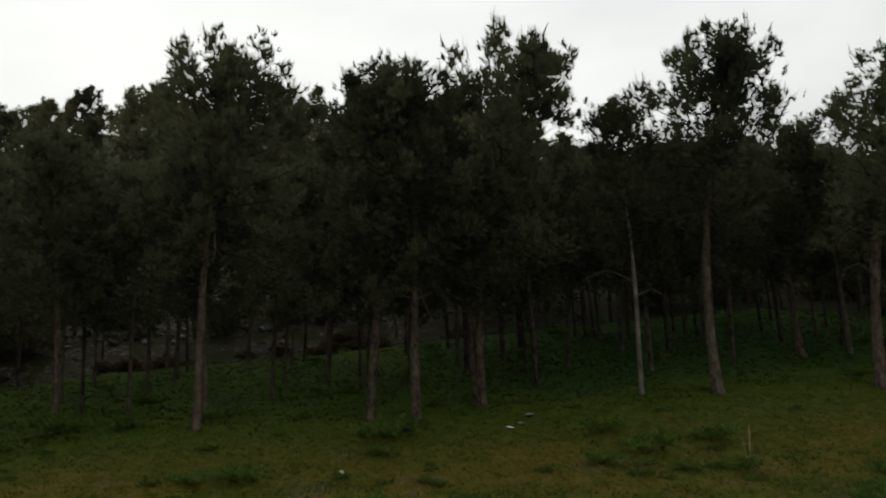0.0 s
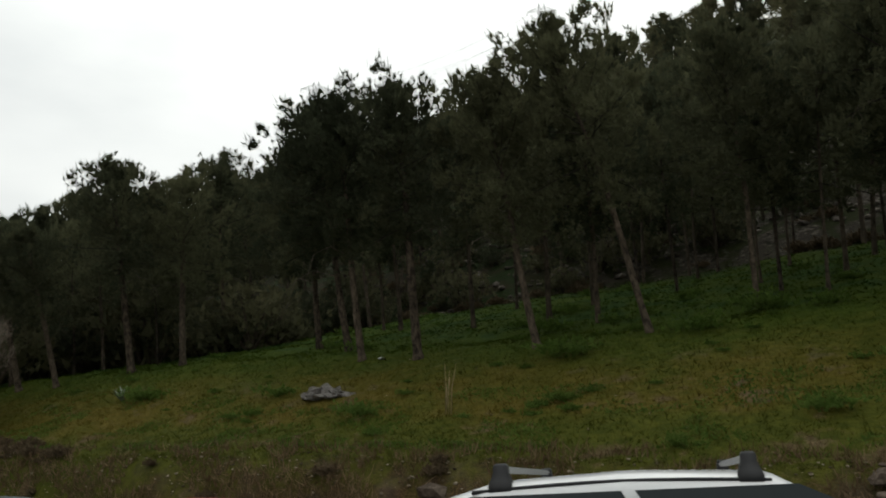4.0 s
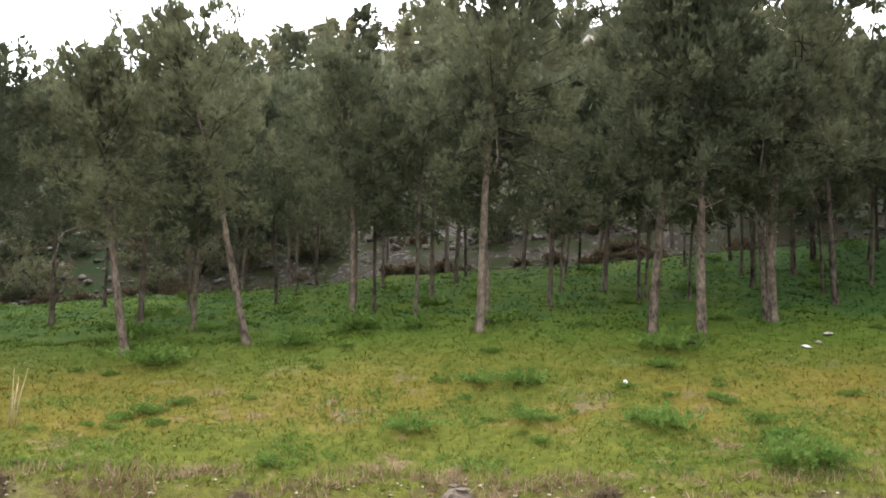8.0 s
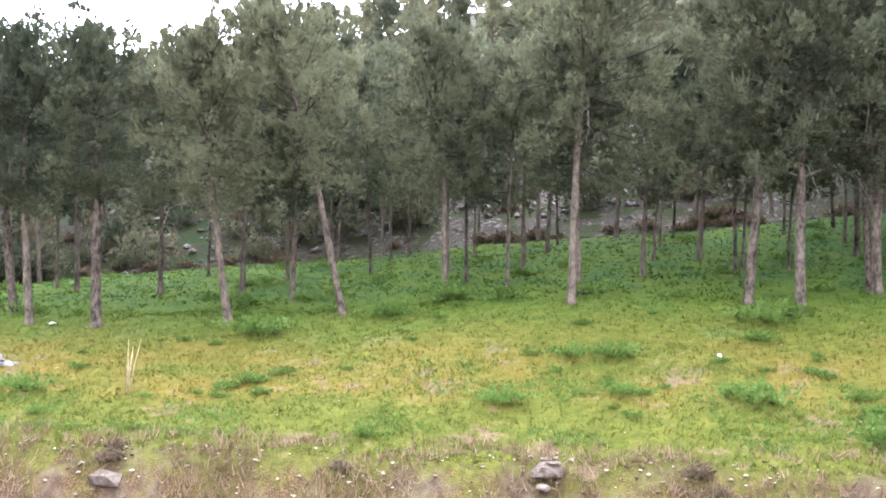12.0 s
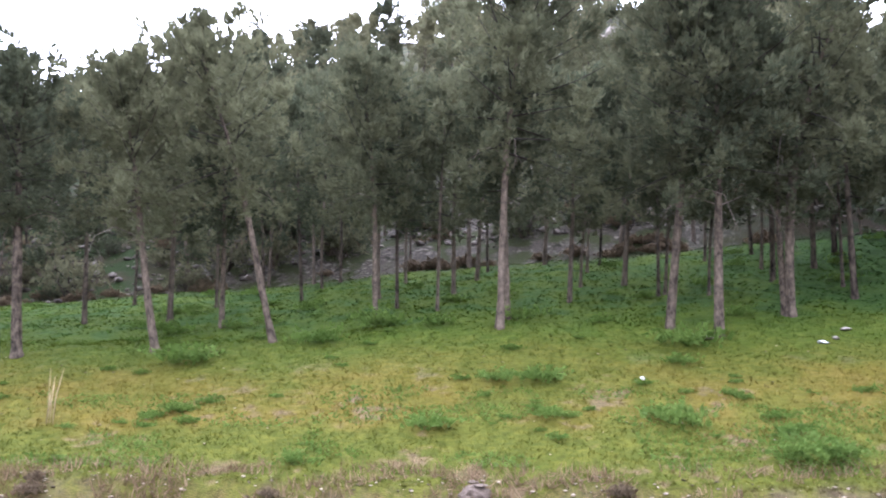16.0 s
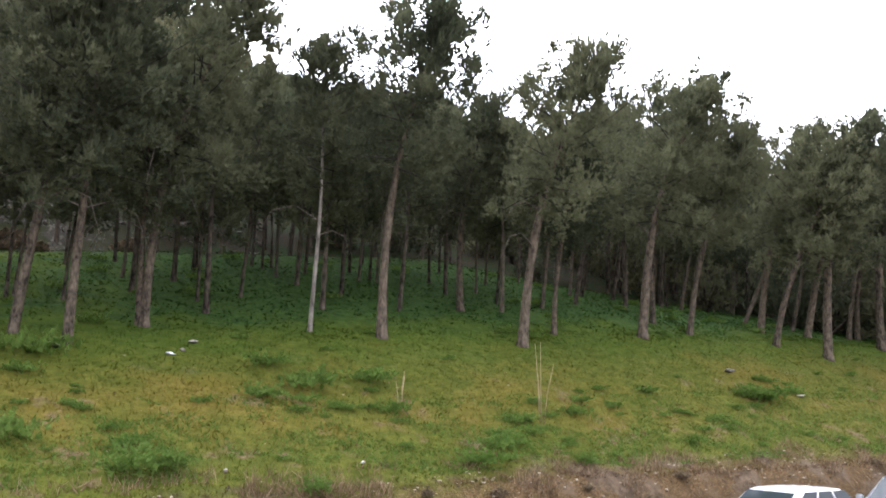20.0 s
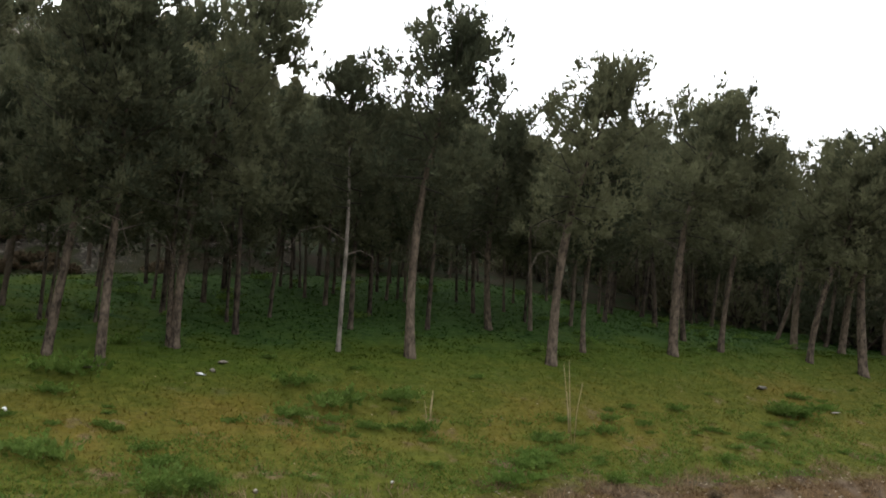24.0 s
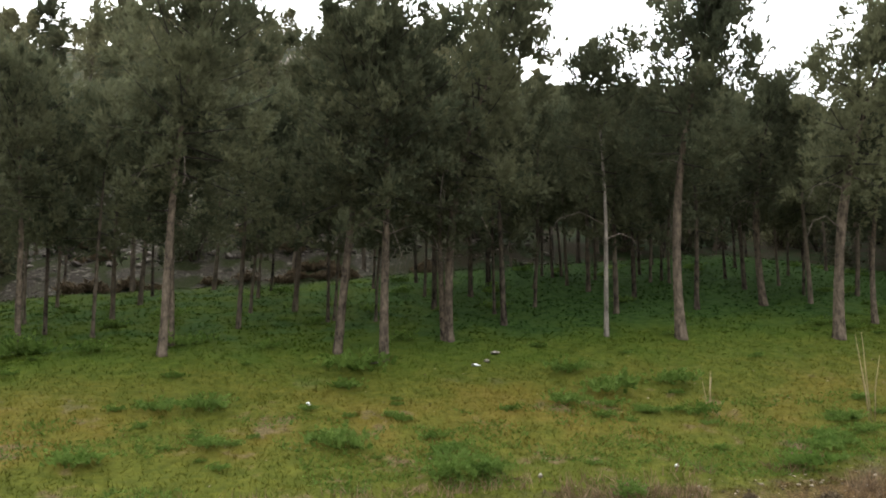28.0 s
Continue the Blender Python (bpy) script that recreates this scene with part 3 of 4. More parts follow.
GROVE += [
    (19.6, 23.7, 2, 0.23, 0), (15.5, 23.9, 3, 0.17, 0), (18.1, 24.1, 2, 0.24, 7.8), (-12.1, 24.2, -4, 0.17, 0), (-9.7, 24.4, -2, 0.18, 0), (-3.2, 24.4, -1, 0.12, 0), (1.6, 24.4, 2, 0.18, 0),
    (5.4, 24.4, 3, 0.12, 0), (22.1, 24.4, 7, 0.2, 0), (45.3, 24.5, 7, 0.19, 0), (20.1, 24.6, 5, 0.12, 0), (34.5, 24.6, 22, 0.21, 0), (4.1, 24.8, 1, 0.14, 0), (4.3, 24.9, 4, 0.13, 0),
    (38.7, 24.9, 14, 0.17, 0), (9.2, 25, 1, 0.13, 0), (10.7, 25.4, 4, 0.12, 0), (24.8, 25.4, 7, 0.2, 0), (14.3, 25.6, 3, 0.16, 0)]
GROVE += [
    (-23.4, 25.7, -4, 0.19, 7.8), (7.5, 25.7, 2, 0.18, 0), (-1.7, 25.8, 0, 0.16, 0), (-15.8, 26, -4, 0.17, 0), (28.3, 26, 1, 0.19, 0), (18.9, 26.1, 1, 0.22, 0), (20.4, 26.2, 2, 0.12, 0),
    (-4, 26.4, -2, 0.12, 0), (3.4, 26.6, 4, 0.17, 0), (2.1, 26.7, 4, 0.12, 0), (-17, 26.8, -4, 0.12, 0), (-9.2, 26.9, -2, 0.12, 0), (13.3, 26.9, 3, 0.18, 0), (-6.6, 27.3, -4, 0.14, 0),
    (21.8, 27.4, 4, 0.13, 0), (9.3, 27.5, 1, 0.16, 0), (16.8, 27.5, 4, 0.12, 0), (16.1, 27.6, 4, 0.12, 0), (19.2, 27.6, 1, 0.12, 0)]
GROVE += [
    (7.8, 27.8, 2, 0.14, 0), (13, 27.9, 0, 0.12, 0), (26.9, 27.9, 5, 0.14, 0), (11.8, 28, 8, 0.13, 0), (16.8, 28, 3, 0.14, 0), (27.7, 28, 8, 0.17, 0), (-12.5, 28.4, -1, 0.15, 0),
    (14.4, 28.5, 3, 0.14, 0), (-1.1, 28.6, 3, 0.16, 0), (2.5, 28.9, 4, 0.13, 0), (-3.5, 29, -1, 0.14, 0), (24.9, 29, 2, 0.12, 0), (30.7, 29, 9, 0.18, 0), (13, 29.1, 0, 0.14, 0),
    (35.7, 29.1, 11, 0.22, 0), (13.4, 29.2, -3, 0.12, 0), (16.6, 29.2, 1, 0.14, 0), (20.8, 29.2, 1, 0.12, 0), (10.6, 29.3, 0, 0.17, 0)]
GROVE += [
    (12.8, 29.6, 3, 0.12, 0), (35.2, 29.6, -1, 0.14, 0), (6.5, 29.7, 2, 0.12, 0), (-6.5, 29.8, -2, 0.13, 0), (8.2, 30.3, -1, 0.12, 0), (-0.8, 30.5, -1, 0.15, 0), (3.1, 30.6, 2, 0.12, 0),
    (1.2, 31.3, 4, 0.17, 0), (-6.2, 31.6, -1, 0.14, 0), (-7.2, 31.7, -3, 0.12, 0), (-12.7, 33.9, -8, 0.18, 0), (-9.5, 33.9, 1, 0.15, 0), (-9.7, 33.9, -4, 0.15, 0), (-27.5, 34.7, -6, 0.19, 0)]


def canopy_cap(x, y):
    """The height that the inner pines reach: the canopy falls away towards both ends of the grove."""
    az = math.degrees(math.atan2(x, y))
    rise = interp(az, [-66, -62, -55, -50, -44, -38, -30, -20, -8, 0, 10, 20, 27, 35, 40, 47, 52, 57, 63, 70], [4, 6, 10.5, 13, 13.5, 16.5, 18.5, 20.5, 21, 21.5, 22, 22.5, 21, 21, 19, 20, 19, 16, 15.5, 13])
    return math.hypot(x, y) * math.tan(radians(rise)) + 1.75 - land(x, y)


def set_pine(template, x, y, lean, height, spin, label=""):
    """A copy of a pine on the ground, leaning by so many degrees to the right as seen from the road."""
    d = math.hypot(x, y)
    way = Vector((x / d, y / d, 0))
    m = Matrix.Translation((x, y, land(x, y))) @ Matrix.Rotation(radians(lean), 4, way) @ Matrix.Rotation(spin, 4, "Z") @ Matrix.Scale(height / 10.0, 4)
    ob = copy_thing(template, m)
    if label:
        ob["label"] = label
    return ob


PALE_AT = (11.2, 21.7)
rng = random.Random(5)
taken = []
for x, y, lean, thick, tall in GROVE:
    h = tall * 0.97 or min(canopy_cap(x, y), 9.4) * rng.uniform(0.86, 1.0)
    if (x, y) == PALE_AT:
        set_pine(PALE, x, y, lean, h, rng.uniform(0, 6), "slender Aleppo pine with a pale, almost white trunk")
    elif tall or y < 23.5:
        k = THICK.index(min(THICK, key=lambda q: abs(q - thick / h)))
        bowed = x > 5.5 and lean > 1
        set_pine((BOWED if bowed else EDGE)[k], x, y, lean - 4.5 * bowed, h, math.atan2(-x, y) if bowed else rng.uniform(0, 6), "leaning Aleppo pine with a long bare trunk" if abs(lean) >= 9 else "tall Aleppo pine on the edge of the grove")
    else:
        set_pine(rng.choice(INNER[:3] if thick < 0.16 else INNER[3:]), x, y, lean, h, rng.uniform(0, 6), "thin-trunked Aleppo pine inside the grove")
    taken.append((x, y))


def scatter(count, x_range, y_range, gap, allowed, tries=8000):
    out = []
    for _ in range(tries):
        if len(out) >= count:
            break
        x, y = rng.uniform(*x_range), rng.uniform(*y_range)
        if allowed(x, y) and all((x - a) ** 2 + (y - b) ** 2 > gap * gap for a, b in taken):
            taken.append((x, y))
            out.append((x, y))
    return out


def inner_zone(x, y):
    az = math.degrees(math.atan2(x, y))
    if az < -30:
        return y > 25 and az > -62
    if az < 12:
        return y > 33.5 and rng.random() < 0.5
    return y > 29 or az > 44


def inner_pines(spots):
    for x, y in spots:
        h = min(canopy_cap(x, y), 10.0) * rng.uniform(0.8, 1.0)
        if h > 3.5:
            set_pine(rng.choice(INNER), x, y, rng.gauss(x * 0.12, 3), h, rng.uniform(0, 6), "thin-trunked Aleppo pine inside the grove")


inner_pines(scatter(72, (10, 60), (27, 40), 1.8, inner_zone))
inner_pines(scatter(26, (14, 80), (40, 62), 2.2, inner_zone))
inner_pines(scatter(46, (-46, 8), (31, 42), 2.0, inner_zone))
inner_pines(scatter(24, (-46, -24), (24, 34), 1.8, lambda x, y: -63 < math.degrees(math.atan2(x, y)) < -40))


def hill_zone(x, y):
    az = math.degrees(math.atan2(x, y))
    return -60 < az < 48 and (az > -46 or y < 80) and not (4.5 < az < 9.5 and y > 66)


def far_wood(spots, low, high):
    """The countless pines of the brow, joined: trunks in one mesh, crowns in another."""
    wood = thing("hillside_wood", "dark wood of small pines along the brow of the hill", "woods", Matrix.Identity(4), kind="stuff")
    for piece, mat in (("trunk", BARK), ("crown", FAR_NEEDLES)):
        verts, faces, n = [], [], 0
        g = random.Random(17)
        for x, y in spots:
            me = next(o.data for o in HILL[g.randrange(3)].children if o.name.startswith(piece))
            k, a = g.uniform(low, high) / 10.0, g.uniform(0, 6.3)
            co = np.empty(len(me.vertices) * 3)
            me.vertices.foreach_get("co", co)
            co = co.reshape(-1, 3) * k
            co = co @ np.array([[math.cos(a), math.sin(a), 0], [-math.sin(a), math.cos(a), 0], [0, 0, 1]]) + np.array([x, y, land(x, y)])
            verts += co.tolist()
            faces += [[v + n for v in p.vertices] for p in me.polygons]
            n += len(co)
        part(piece, raw_mesh(piece, verts, faces, mat), mat, wood)


for x, y in scatter(230, (-70, 70), (40, 96), 2.9, hill_zone, 40000):
    az = math.degrees(math.atan2(x, y))
    h = min(rng.uniform(5.0, 8.5), canopy_cap(x, y) if az < -27 or az > 18 else 9)
    if h > 2.5:
        ob = set_pine(rng.choice(HILL), x, y, rng.gauss(0, 3), h, rng.uniform(0, 6), "bushy pine on the rocky hillside")
        ob["group"] = "pines of the hillside"
far_wood(scatter(110, (-56, 52), (97, 124), 1.7, lambda x, y: -27 < math.degrees(math.atan2(x, y)) < 25 and (y > 108 or abs(x - 12) > 9)), 3.6, 6.4)
for x, y in scatter(44, (34, 80), (20, 60), 3.0, lambda x, y: 41 < math.degrees(math.atan2(x, y)) < 69 and math.hypot(x, y) > 48):
    ob = set_pine(rng.choice(HILL), x, y, rng.gauss(0, 3), canopy_cap(x, y) * rng.uniform(0.6, 0.85), rng.uniform(0, 6), "dark pine at the far end of the grove")
    ob["group"] = "pines of the hillside"
for tree in (*EDGE, *BOWED, *INNER, PALE, *HILL):
    for o in (*tree.children_recursive, tree):
        bpy.data.objects.remove(o)

# ---- undergrowth ----
def shrub(seed, height, width, leaves, mat, name, label, category, size=0.16, stems=7, woody=BARK):
    """A low bush at the origin: stems and many leaf blades."""
    rng = np.random.default_rng(seed)
    ob = thing(name, label, category, Matrix.Identity(4))
    bm = bmesh.new()
    centres, ways = [], []
    for i in range(stems):
        a = i * 2.4 + rng.normal(0, 0.3)
        r = width * 0.5 * rng.uniform(0.35, 1.0)
        tip = Vector((math.cos(a) * r, math.sin(a) * r, height * rng.uniform(0.55, 1.0) * (1.15 - r / width)))
        tube(bm, [Vector((0, 0, -0.05)), tip * 0.5 + Vector((0, 0, height * 0.08)), tip], [0.03 * height + 0.004, 0.018 * height + 0.003, 0.004], 4, False)
        k = max(4, leaves // stems)
        s = rng.uniform(0.25, 1.0, (k, 1)) ** 0.6
        centres.append(np.array(tip) * s + rng.normal(0, 1, (k, 3)) * np.array([width * 0.16, width * 0.16, height * 0.13]))
        ways.append(np.tile(np.array([math.cos(a) * 0.6, math.sin(a) * 0.6, 0.8]), (k, 1)))
    if woody is BARK:
        part("branchwork", bm, woody, ob)
    centres, ways = np.concatenate(centres), np.concatenate(ways)
    centres[:, 2] = np.maximum(centres[:, 2], 0.02)
    v, f = spikes(centres, ways, 4, size, size * 0.45, 0.6, rng)
    part("foliage", raw_mesh("foliage", v, f, mat), mat, ob)
    return ob


def drop(template, x, y, size=1.0, spin=0.0, label="", group="", sink=0.02):
    m = Matrix.Translation((x, y, land(x, y) - sink)) @ Matrix.Rotation(spin, 4, "Z") @ Matrix.Scale(size, 4)
    ob = copy_thing(template, m)
    if label:
        ob["label"] = label
    if group:
        ob["group"] = group
    return ob


def discard(*templates):
    for t in templates:
        for o in (*t.children_recursive, t):
            bpy.data.objects.remove(o)


WEED = [shrub(201 + i, 0.34, 0.95, 95, HERB, "weed_clump", "low clump of green leafy weeds", "weed", 0.10, 9, HERB) for i in range(3)]
THISTLE = shrub(211, 0.5, 0.6, 120, HERB, "weed_bush", "upright dark green weed bush", "weed", 0.08, 9, HERB)
DRYBUSH = shrub(215, 0.3, 0.7, 130, BRUSH, "dry_weed", "tangle of dry brown weeds on the bank", "weed", 0.12, 9, BRUSH)
BUSH = [shrub(221 + i, 2.0, 2.6, 200, FAR_NEEDLES, "hillside_bush", "dense dark bush on the stony hillside", "bush", 0.25, 9) for i in range(3)]

# x, y, size, template: leafy weeds that stand out on the lawn
for i, (x, y, size, kind) in enumerate([
        (4.36, 14.1, 1.3, 3), (5.0, 14.2, 1.0, 3), (8.87, 19.2, 1.1, 0), (11.0, 18.1, 1.2, 1), (9.1, 17.8, 1.4, 2), (7.9, 17.2, 1.0, 0), (13.9, 15.9, 0.75, 1), (15.7, 16.1, 0.8, 2),
        (24.8, 16.8, 1.3, 0), (19.5, 17.2, 0.7, 1), (7.1, 13.3, 0.8, 3), (7.9, 13.0, 0.5, 3), (13.8, 13.8, 0.7, 3), (11.1, 14.1, 1.2, 1), (12.0, 14.6, 1.0, 2), (24.0, 16.75, 1.3, 3), (23.55, 16.85, 1.1, 3), (24.45, 16.65, 1.0, 3)]):
    drop((*WEED, THISTLE)[kind], x, y, size, i * 1.3, group="weeds on the lawn")
for i, (x, y, size, kind) in enumerate([
        (-0.33, 17.5, 0.9, 0), (0.6, 17.6, 1.1, 1), (-3.26, 21.6, 1.3, 2), (0.15, 22.2, 1.1, 0), (-3.5, 13.9, 0.6, 3), (-7.15, 19.1, 1.5, 1), (10.6, 16.45, 0.8, 2), (3.8, 19.7, 1.6, 0),
        (3.5, 18.7, 0.8, 1), (-8.8, 22.3, 1.2, 2), (-4.6, 20.6, 1.3, 0), (-19.2, 17.7, 1.3, 1), (-10.5, 15.6, 1.0, 2), (-14.2, 17.6, 1.0, 0), (-1.5, 15.3, 1.0, 1), (2.8, 15.5, 1.2, 2)]):
    drop((*WEED, THISTLE)[kind], x, y, size, i * 1.7, group="weeds on the lawn")
rng = random.Random(8)
for i in range(85):
    x, y = rng.uniform(-26, 36), rng.uniform(14.0, 21.5)
    drop(rng.choice(WEED), x, y, rng.uniform(0.2, 0.55), rng.uniform(0, 6), group="weeds on the lawn")
for i in range(70):
    a, d = rng.uniform(0, 6.3), rng.gauss(0, 1.0)
    cx, cy = rng.choice(((4.5, 15.2), (9.5, 16.8), (13.0, 15.2), (17.0, 16.5), (0.5, 16.0), (21.0, 15.5), (-6.0, 15.5), (26.0, 17.5)))
    drop(rng.choice(WEED), cx + 1.6 * d * math.cos(a), max(14.1, cy + 0.7 * d * math.sin(a)), rng.uniform(0.25, 0.7), rng.uniform(0, 6), group="weeds on the lawn")
for i in range(90):
    x, y = rng.uniform(-26, 38), rng.uniform(20.8, 31)
    drop(rng.choice(WEED), x, y, rng.uniform(0.4, 0.9), rng.uniform(0, 6), "clump of broad dark green weeds under the pines", "weeds under the pines")
for i in range(34):
    x = rng.uniform(-26, 34)
    drop(DRYBUSH, x, 12.6 + road_bend(x) + rng.uniform(0, 0.8), rng.uniform(0.25, 0.6), rng.uniform(0, 6), group="dry weeds on the bank")
for i in range(26):
    x = rng.uniform(-33, -17)
    drop(DRYBUSH, x, 12.7 + road_bend(x) + rng.uniform(0, 1.1), rng.uniform(0.45, 0.95), rng.uniform(0, 6), "brown winter brush along the road bank", "brush by the road")
for i in range(190):
    az, d = radians(rng.uniform(-60, 14)), 36 + 40 * rng.random() ** 1.6
    x, y = d * math.sin(az), d * math.cos(az)
    if y > (24 if x < -22 else 33.5):
        drop(rng.choice(BUSH), x, y, rng.uniform(0.35, 1.05), rng.uniform(0, 6), group="bushes of the hillside", sink=0.1)
for i in range(26):
    az, d = radians(rng.uniform(-68, -46)), rng.uniform(39, 52)
    drop(rng.choice(BUSH), d * math.sin(az), d * math.cos(az), rng.uniform(1.3, 2.1), rng.uniform(0, 6), "dark undergrowth bush behind the pines", "bushes of the hillside", 0.2)
for i in range(34):
    x, y = rng.uniform(-44, -22), rng.uniform(25, 34)
    drop(rng.choice(BUSH), x, y, rng.uniform(0.7, 1.4), rng.uniform(0, 6), "dark undergrowth bush behind the pines", "bushes of the hillside", 0.1)
for i in range(120):
    x, y = rng.uniform(-28, 10), 33.2 + 12 * rng.random() ** 1.7
    drop(DRYBUSH, x, y, rng.uniform(0.6, 1.4), rng.uniform(0, 6), "tangled grey-brown brush on the stony slope", "brush on the slope")
for i in range(26):
    az, d = radians(rng.uniform(36, 58)), rng.uniform(74, 92)
    drop(rng.choice(BUSH), d * math.sin(az), d * math.cos(az), rng.uniform(1.8, 2.8), rng.uniform(0, 6), "tall dark bush on the ridge behind the grove", "bushes of the hillside", 0.3)
for i in range(30):
    az, d = radians(rng.uniform(52, 70)), rng.uniform(48, 60)
    drop(rng.choice(BUSH), d * math.sin(az), d * math.cos(az), rng.uniform(1.2, 2.0), rng.uniform(0, 6), "dark undergrowth bush behind the pines", "bushes of the hillside", 0.1)
for i in range(60):
    x, y = rng.uniform(12, 66), rng.uniform(34, 46)
    drop(rng.choice(BUSH), x, y, rng.uniform(0.7, 1.3), rng.uniform(0, 6), "dark undergrowth bush behind the pines", "bushes of the hillside", 0.1)
discard(*WEED, THISTLE, DRYBUSH, *BUSH)


def carpet(name, label, category, mat, count, x_range, y_of, length, width, spread, seed, where=None):
    """Many blades that grow from the ground, in one mesh."""
    g = np.random.default_rng(seed)
    xs, us = g.uniform(*x_range, count), g.uniform(0, 1, count)
    pts = []
    for x, u in zip(xs, us):
        y = y_of(x, u)
        if where and not where(x, y):
            continue
        pts.append((x, y, land(x, y)))
    count = len(pts)
    way = np.tile(np.array([0, 0, 1.0]), (count, 1)) + g.normal(0, 0.25, (count, 3))
    pts = np.array(pts)
    c, d = np.repeat(pts, 2, 0), np.repeat(way, 2, 0)
    n = len(c)
    d = d + g.normal(0, spread, (n, 3))
    d /= np.linalg.norm(d, axis=1, keepdims=True)
    d[:, 2] = np.abs(d[:, 2])
    side = np.cross(d, g.normal(0, 1, (n, 3)))
    side /= np.linalg.norm(side, axis=1, keepdims=True)
    size = length * g.uniform(0.45, 1.4, (n, 1))
    half = width * g.uniform(0.5, 1.4, (n, 1)) / 2
    root = c + np.stack([g.normal(0, 0.03, n), g.normal(0, 0.03, n), np.full(n, -0.01)], 1)
    v = np.stack([root - side * half, root + side * half, root + d * size], 1).reshape(-1, 3)
    ob = new(name, raw_mesh(name, v, np.arange(3 * n).reshape(-1, 3), mat))
    return tagged(ob, label, category, kind="stuff")


def leafy(x, y):
    return noise.noise((x * 0.55, y * 0.9, 3.0)) + 0.4 * noise.noise((x * 1.7, y * 1.7, 8.0)) > (-0.08 if 2 < x < 18 and y < 16.4 else 0.06)


carpet("grass", "short winter grass, green with yellowed patches", "grass", BLADES, 80000, (-30, 40), lambda x, u: 13.3 + road_bend(x) + (21.8 - 13.3 - road_bend(x)) * u ** 1.25, 0.085, 0.018, 0.7, 1)
carpet("leafy_weeds", "patches of leafy green weeds along the top of the bank", "weeds", HERB, 46000, (-24, 34), lambda x, u: 13.9 + road_bend(x) + 3.4 * u ** 1.4, 0.075, 0.036, 1.1, 7, leafy)
carpet("herb_carpet", "dark green herbs covering the floor of the grove", "herbs", BLADES, 40000, (-30, 46), lambda x, u: 20.8 + 13.5 * u ** 1.2, 0.075, 0.06, 1.3, 2,
       lambda x, y: (y - 20.8) / 5.0 + 0.9 * noise.noise((x * 0.5, y * 0.5, 6.0)) > 0.15)
carpet("dry_grass", "dry pinkish-brown grass on the road bank", "grass", STRAW, 34000, (-30, 34), lambda x, u: 12.3 + road_bend(x) + (1.1 + 0.6 * min(1, max(0, (x - 4) / 12))) * u + 0.6 * u ** 8, 0.22, 0.02, 0.5, 3,
       lambda x, y: noise.noise((x * 0.8, y * 1.6, 5.0)) > (-0.12 if x < 8 else 0.2))


def stone_mesh(name, seed, sx, sy, sz, mat, rough=0.25, detail=2):
    bm = bmesh.new()
    bmesh.ops.create_icosphere(bm, subdivisions=detail, radius=0.5)
    for v in bm.verts:
        p = v.co * 2
        k = 1 + rough * noise.noise((p.x * 1.3 + seed, p.y * 1.3, p.z * 1.3)) + rough * 0.5 * noise.noise((p.x * 3 + seed, p.y * 3, p.z * 3))
        flat = 0.7 if v.co.z < -0.2 else 1.0
        v.co = Vector((v.co.x * sx * k, v.co.y * sy * k, v.co.z * sz * k * flat))
    me = bpy.data.meshes.new(name)
    bm.to_mesh(me)
    bm.free()
    me.materials.append(mat)
    return me


STONES = [(6.8, 19.8, 0.26, 0.08, PAPER, "white crumpled litter lying in the grass"), (7.6, 20.7, 0.35, 0.08, STONE, "flat pale stone at the grove's edge"),
          (7.15, 20.1, 0.22, 0.12, STONE, "pale stone in the grass"), (4.4, 20.2, 0.45, 0.08, STONE, "flat pale stone by a pine"),
          (2.55, 17.7, 0.11, 0.09, PAPER, "small white stone on the lawn"), (-12.9, 20.2, 0.3, 0.08, PAPER, "white stone in front of the pines"),
          (-7.3, 12.95, 0.45, 0.32, BROWN_STONE, "weathered grey rock on the bank"), (26.5, 16.9, 0.34, 0.08, STONE, "flat white slab on the lawn"),
          (24.95, 18.5, 0.5, 0.16, GREY_STONE, "grey rock half sunk in the slope"), (8.6, 14.3, 0.09, 0.06, PAPER, "small white stone on the lawn"),
          (5.9, 14.1, 0.14, 0.1, STONE, "small pale stone on the bank")]
for i, (x, y, w, h, mat, label) in enumerate(STONES):
    single("stone", stone_mesh("stone", i * 7.3, w, w * 0.7, h, mat, 0.9, 1), mat, label, "stone",
           Matrix.Translation((x, y, land(x, y) + h * 0.25)) @ Matrix.Rotation(i * 1.1, 4, "Z"), "loose stones")

boulder = thing("rock_outcrop", "low grey rock outcrop with cracked slabs in the grass", "rock", Matrix.Translation((-12.55, 17.3, land(-12.55, 17.3))))
for i, (x, y, z, a, b, c) in enumerate([(-0.38, 0.0, 0.06, 0.42, 0.5, 0.3), (-0.12, 0.12, 0.08, 0.4, 0.46, 0.3), (0.16, 0.1, 0.07, 0.44, 0.4, 0.24), (0.42, 0.06, 0.07, 0.5, 0.36, 0.16),
                                     (0.02, -0.16, 0.02, 0.4, 0.34, 0.2), (-0.3, -0.2, 0.0, 0.36, 0.3, 0.18), (0.34, -0.16, 0.02, 0.4, 0.3, 0.16), (0.66, -0.02, 0.03, 0.34, 0.28, 0.12), (-0.58, -0.06, 0.0, 0.3, 0.34, 0.2)]):
    part("rock", stone_mesh("rock", 40 + i * 3.1, a * 1.1, b, c * 1.15, GREY_STONE, 0.95, 2), GREY_STONE, boulder, "", Matrix.Translation((x * 0.85, y, z)) @ Matrix.Rotation(i * 0.9, 4, "Z") @ Matrix.Rotation(0.2 * math.sin(i * 2.0), 4, "X"))
cairn = thing("stone_pile", "weathered brown boulder with flat stones piled on the road bank", "stones", Matrix.Translation((-0.6, 13.15, land(-0.6, 13.15))))
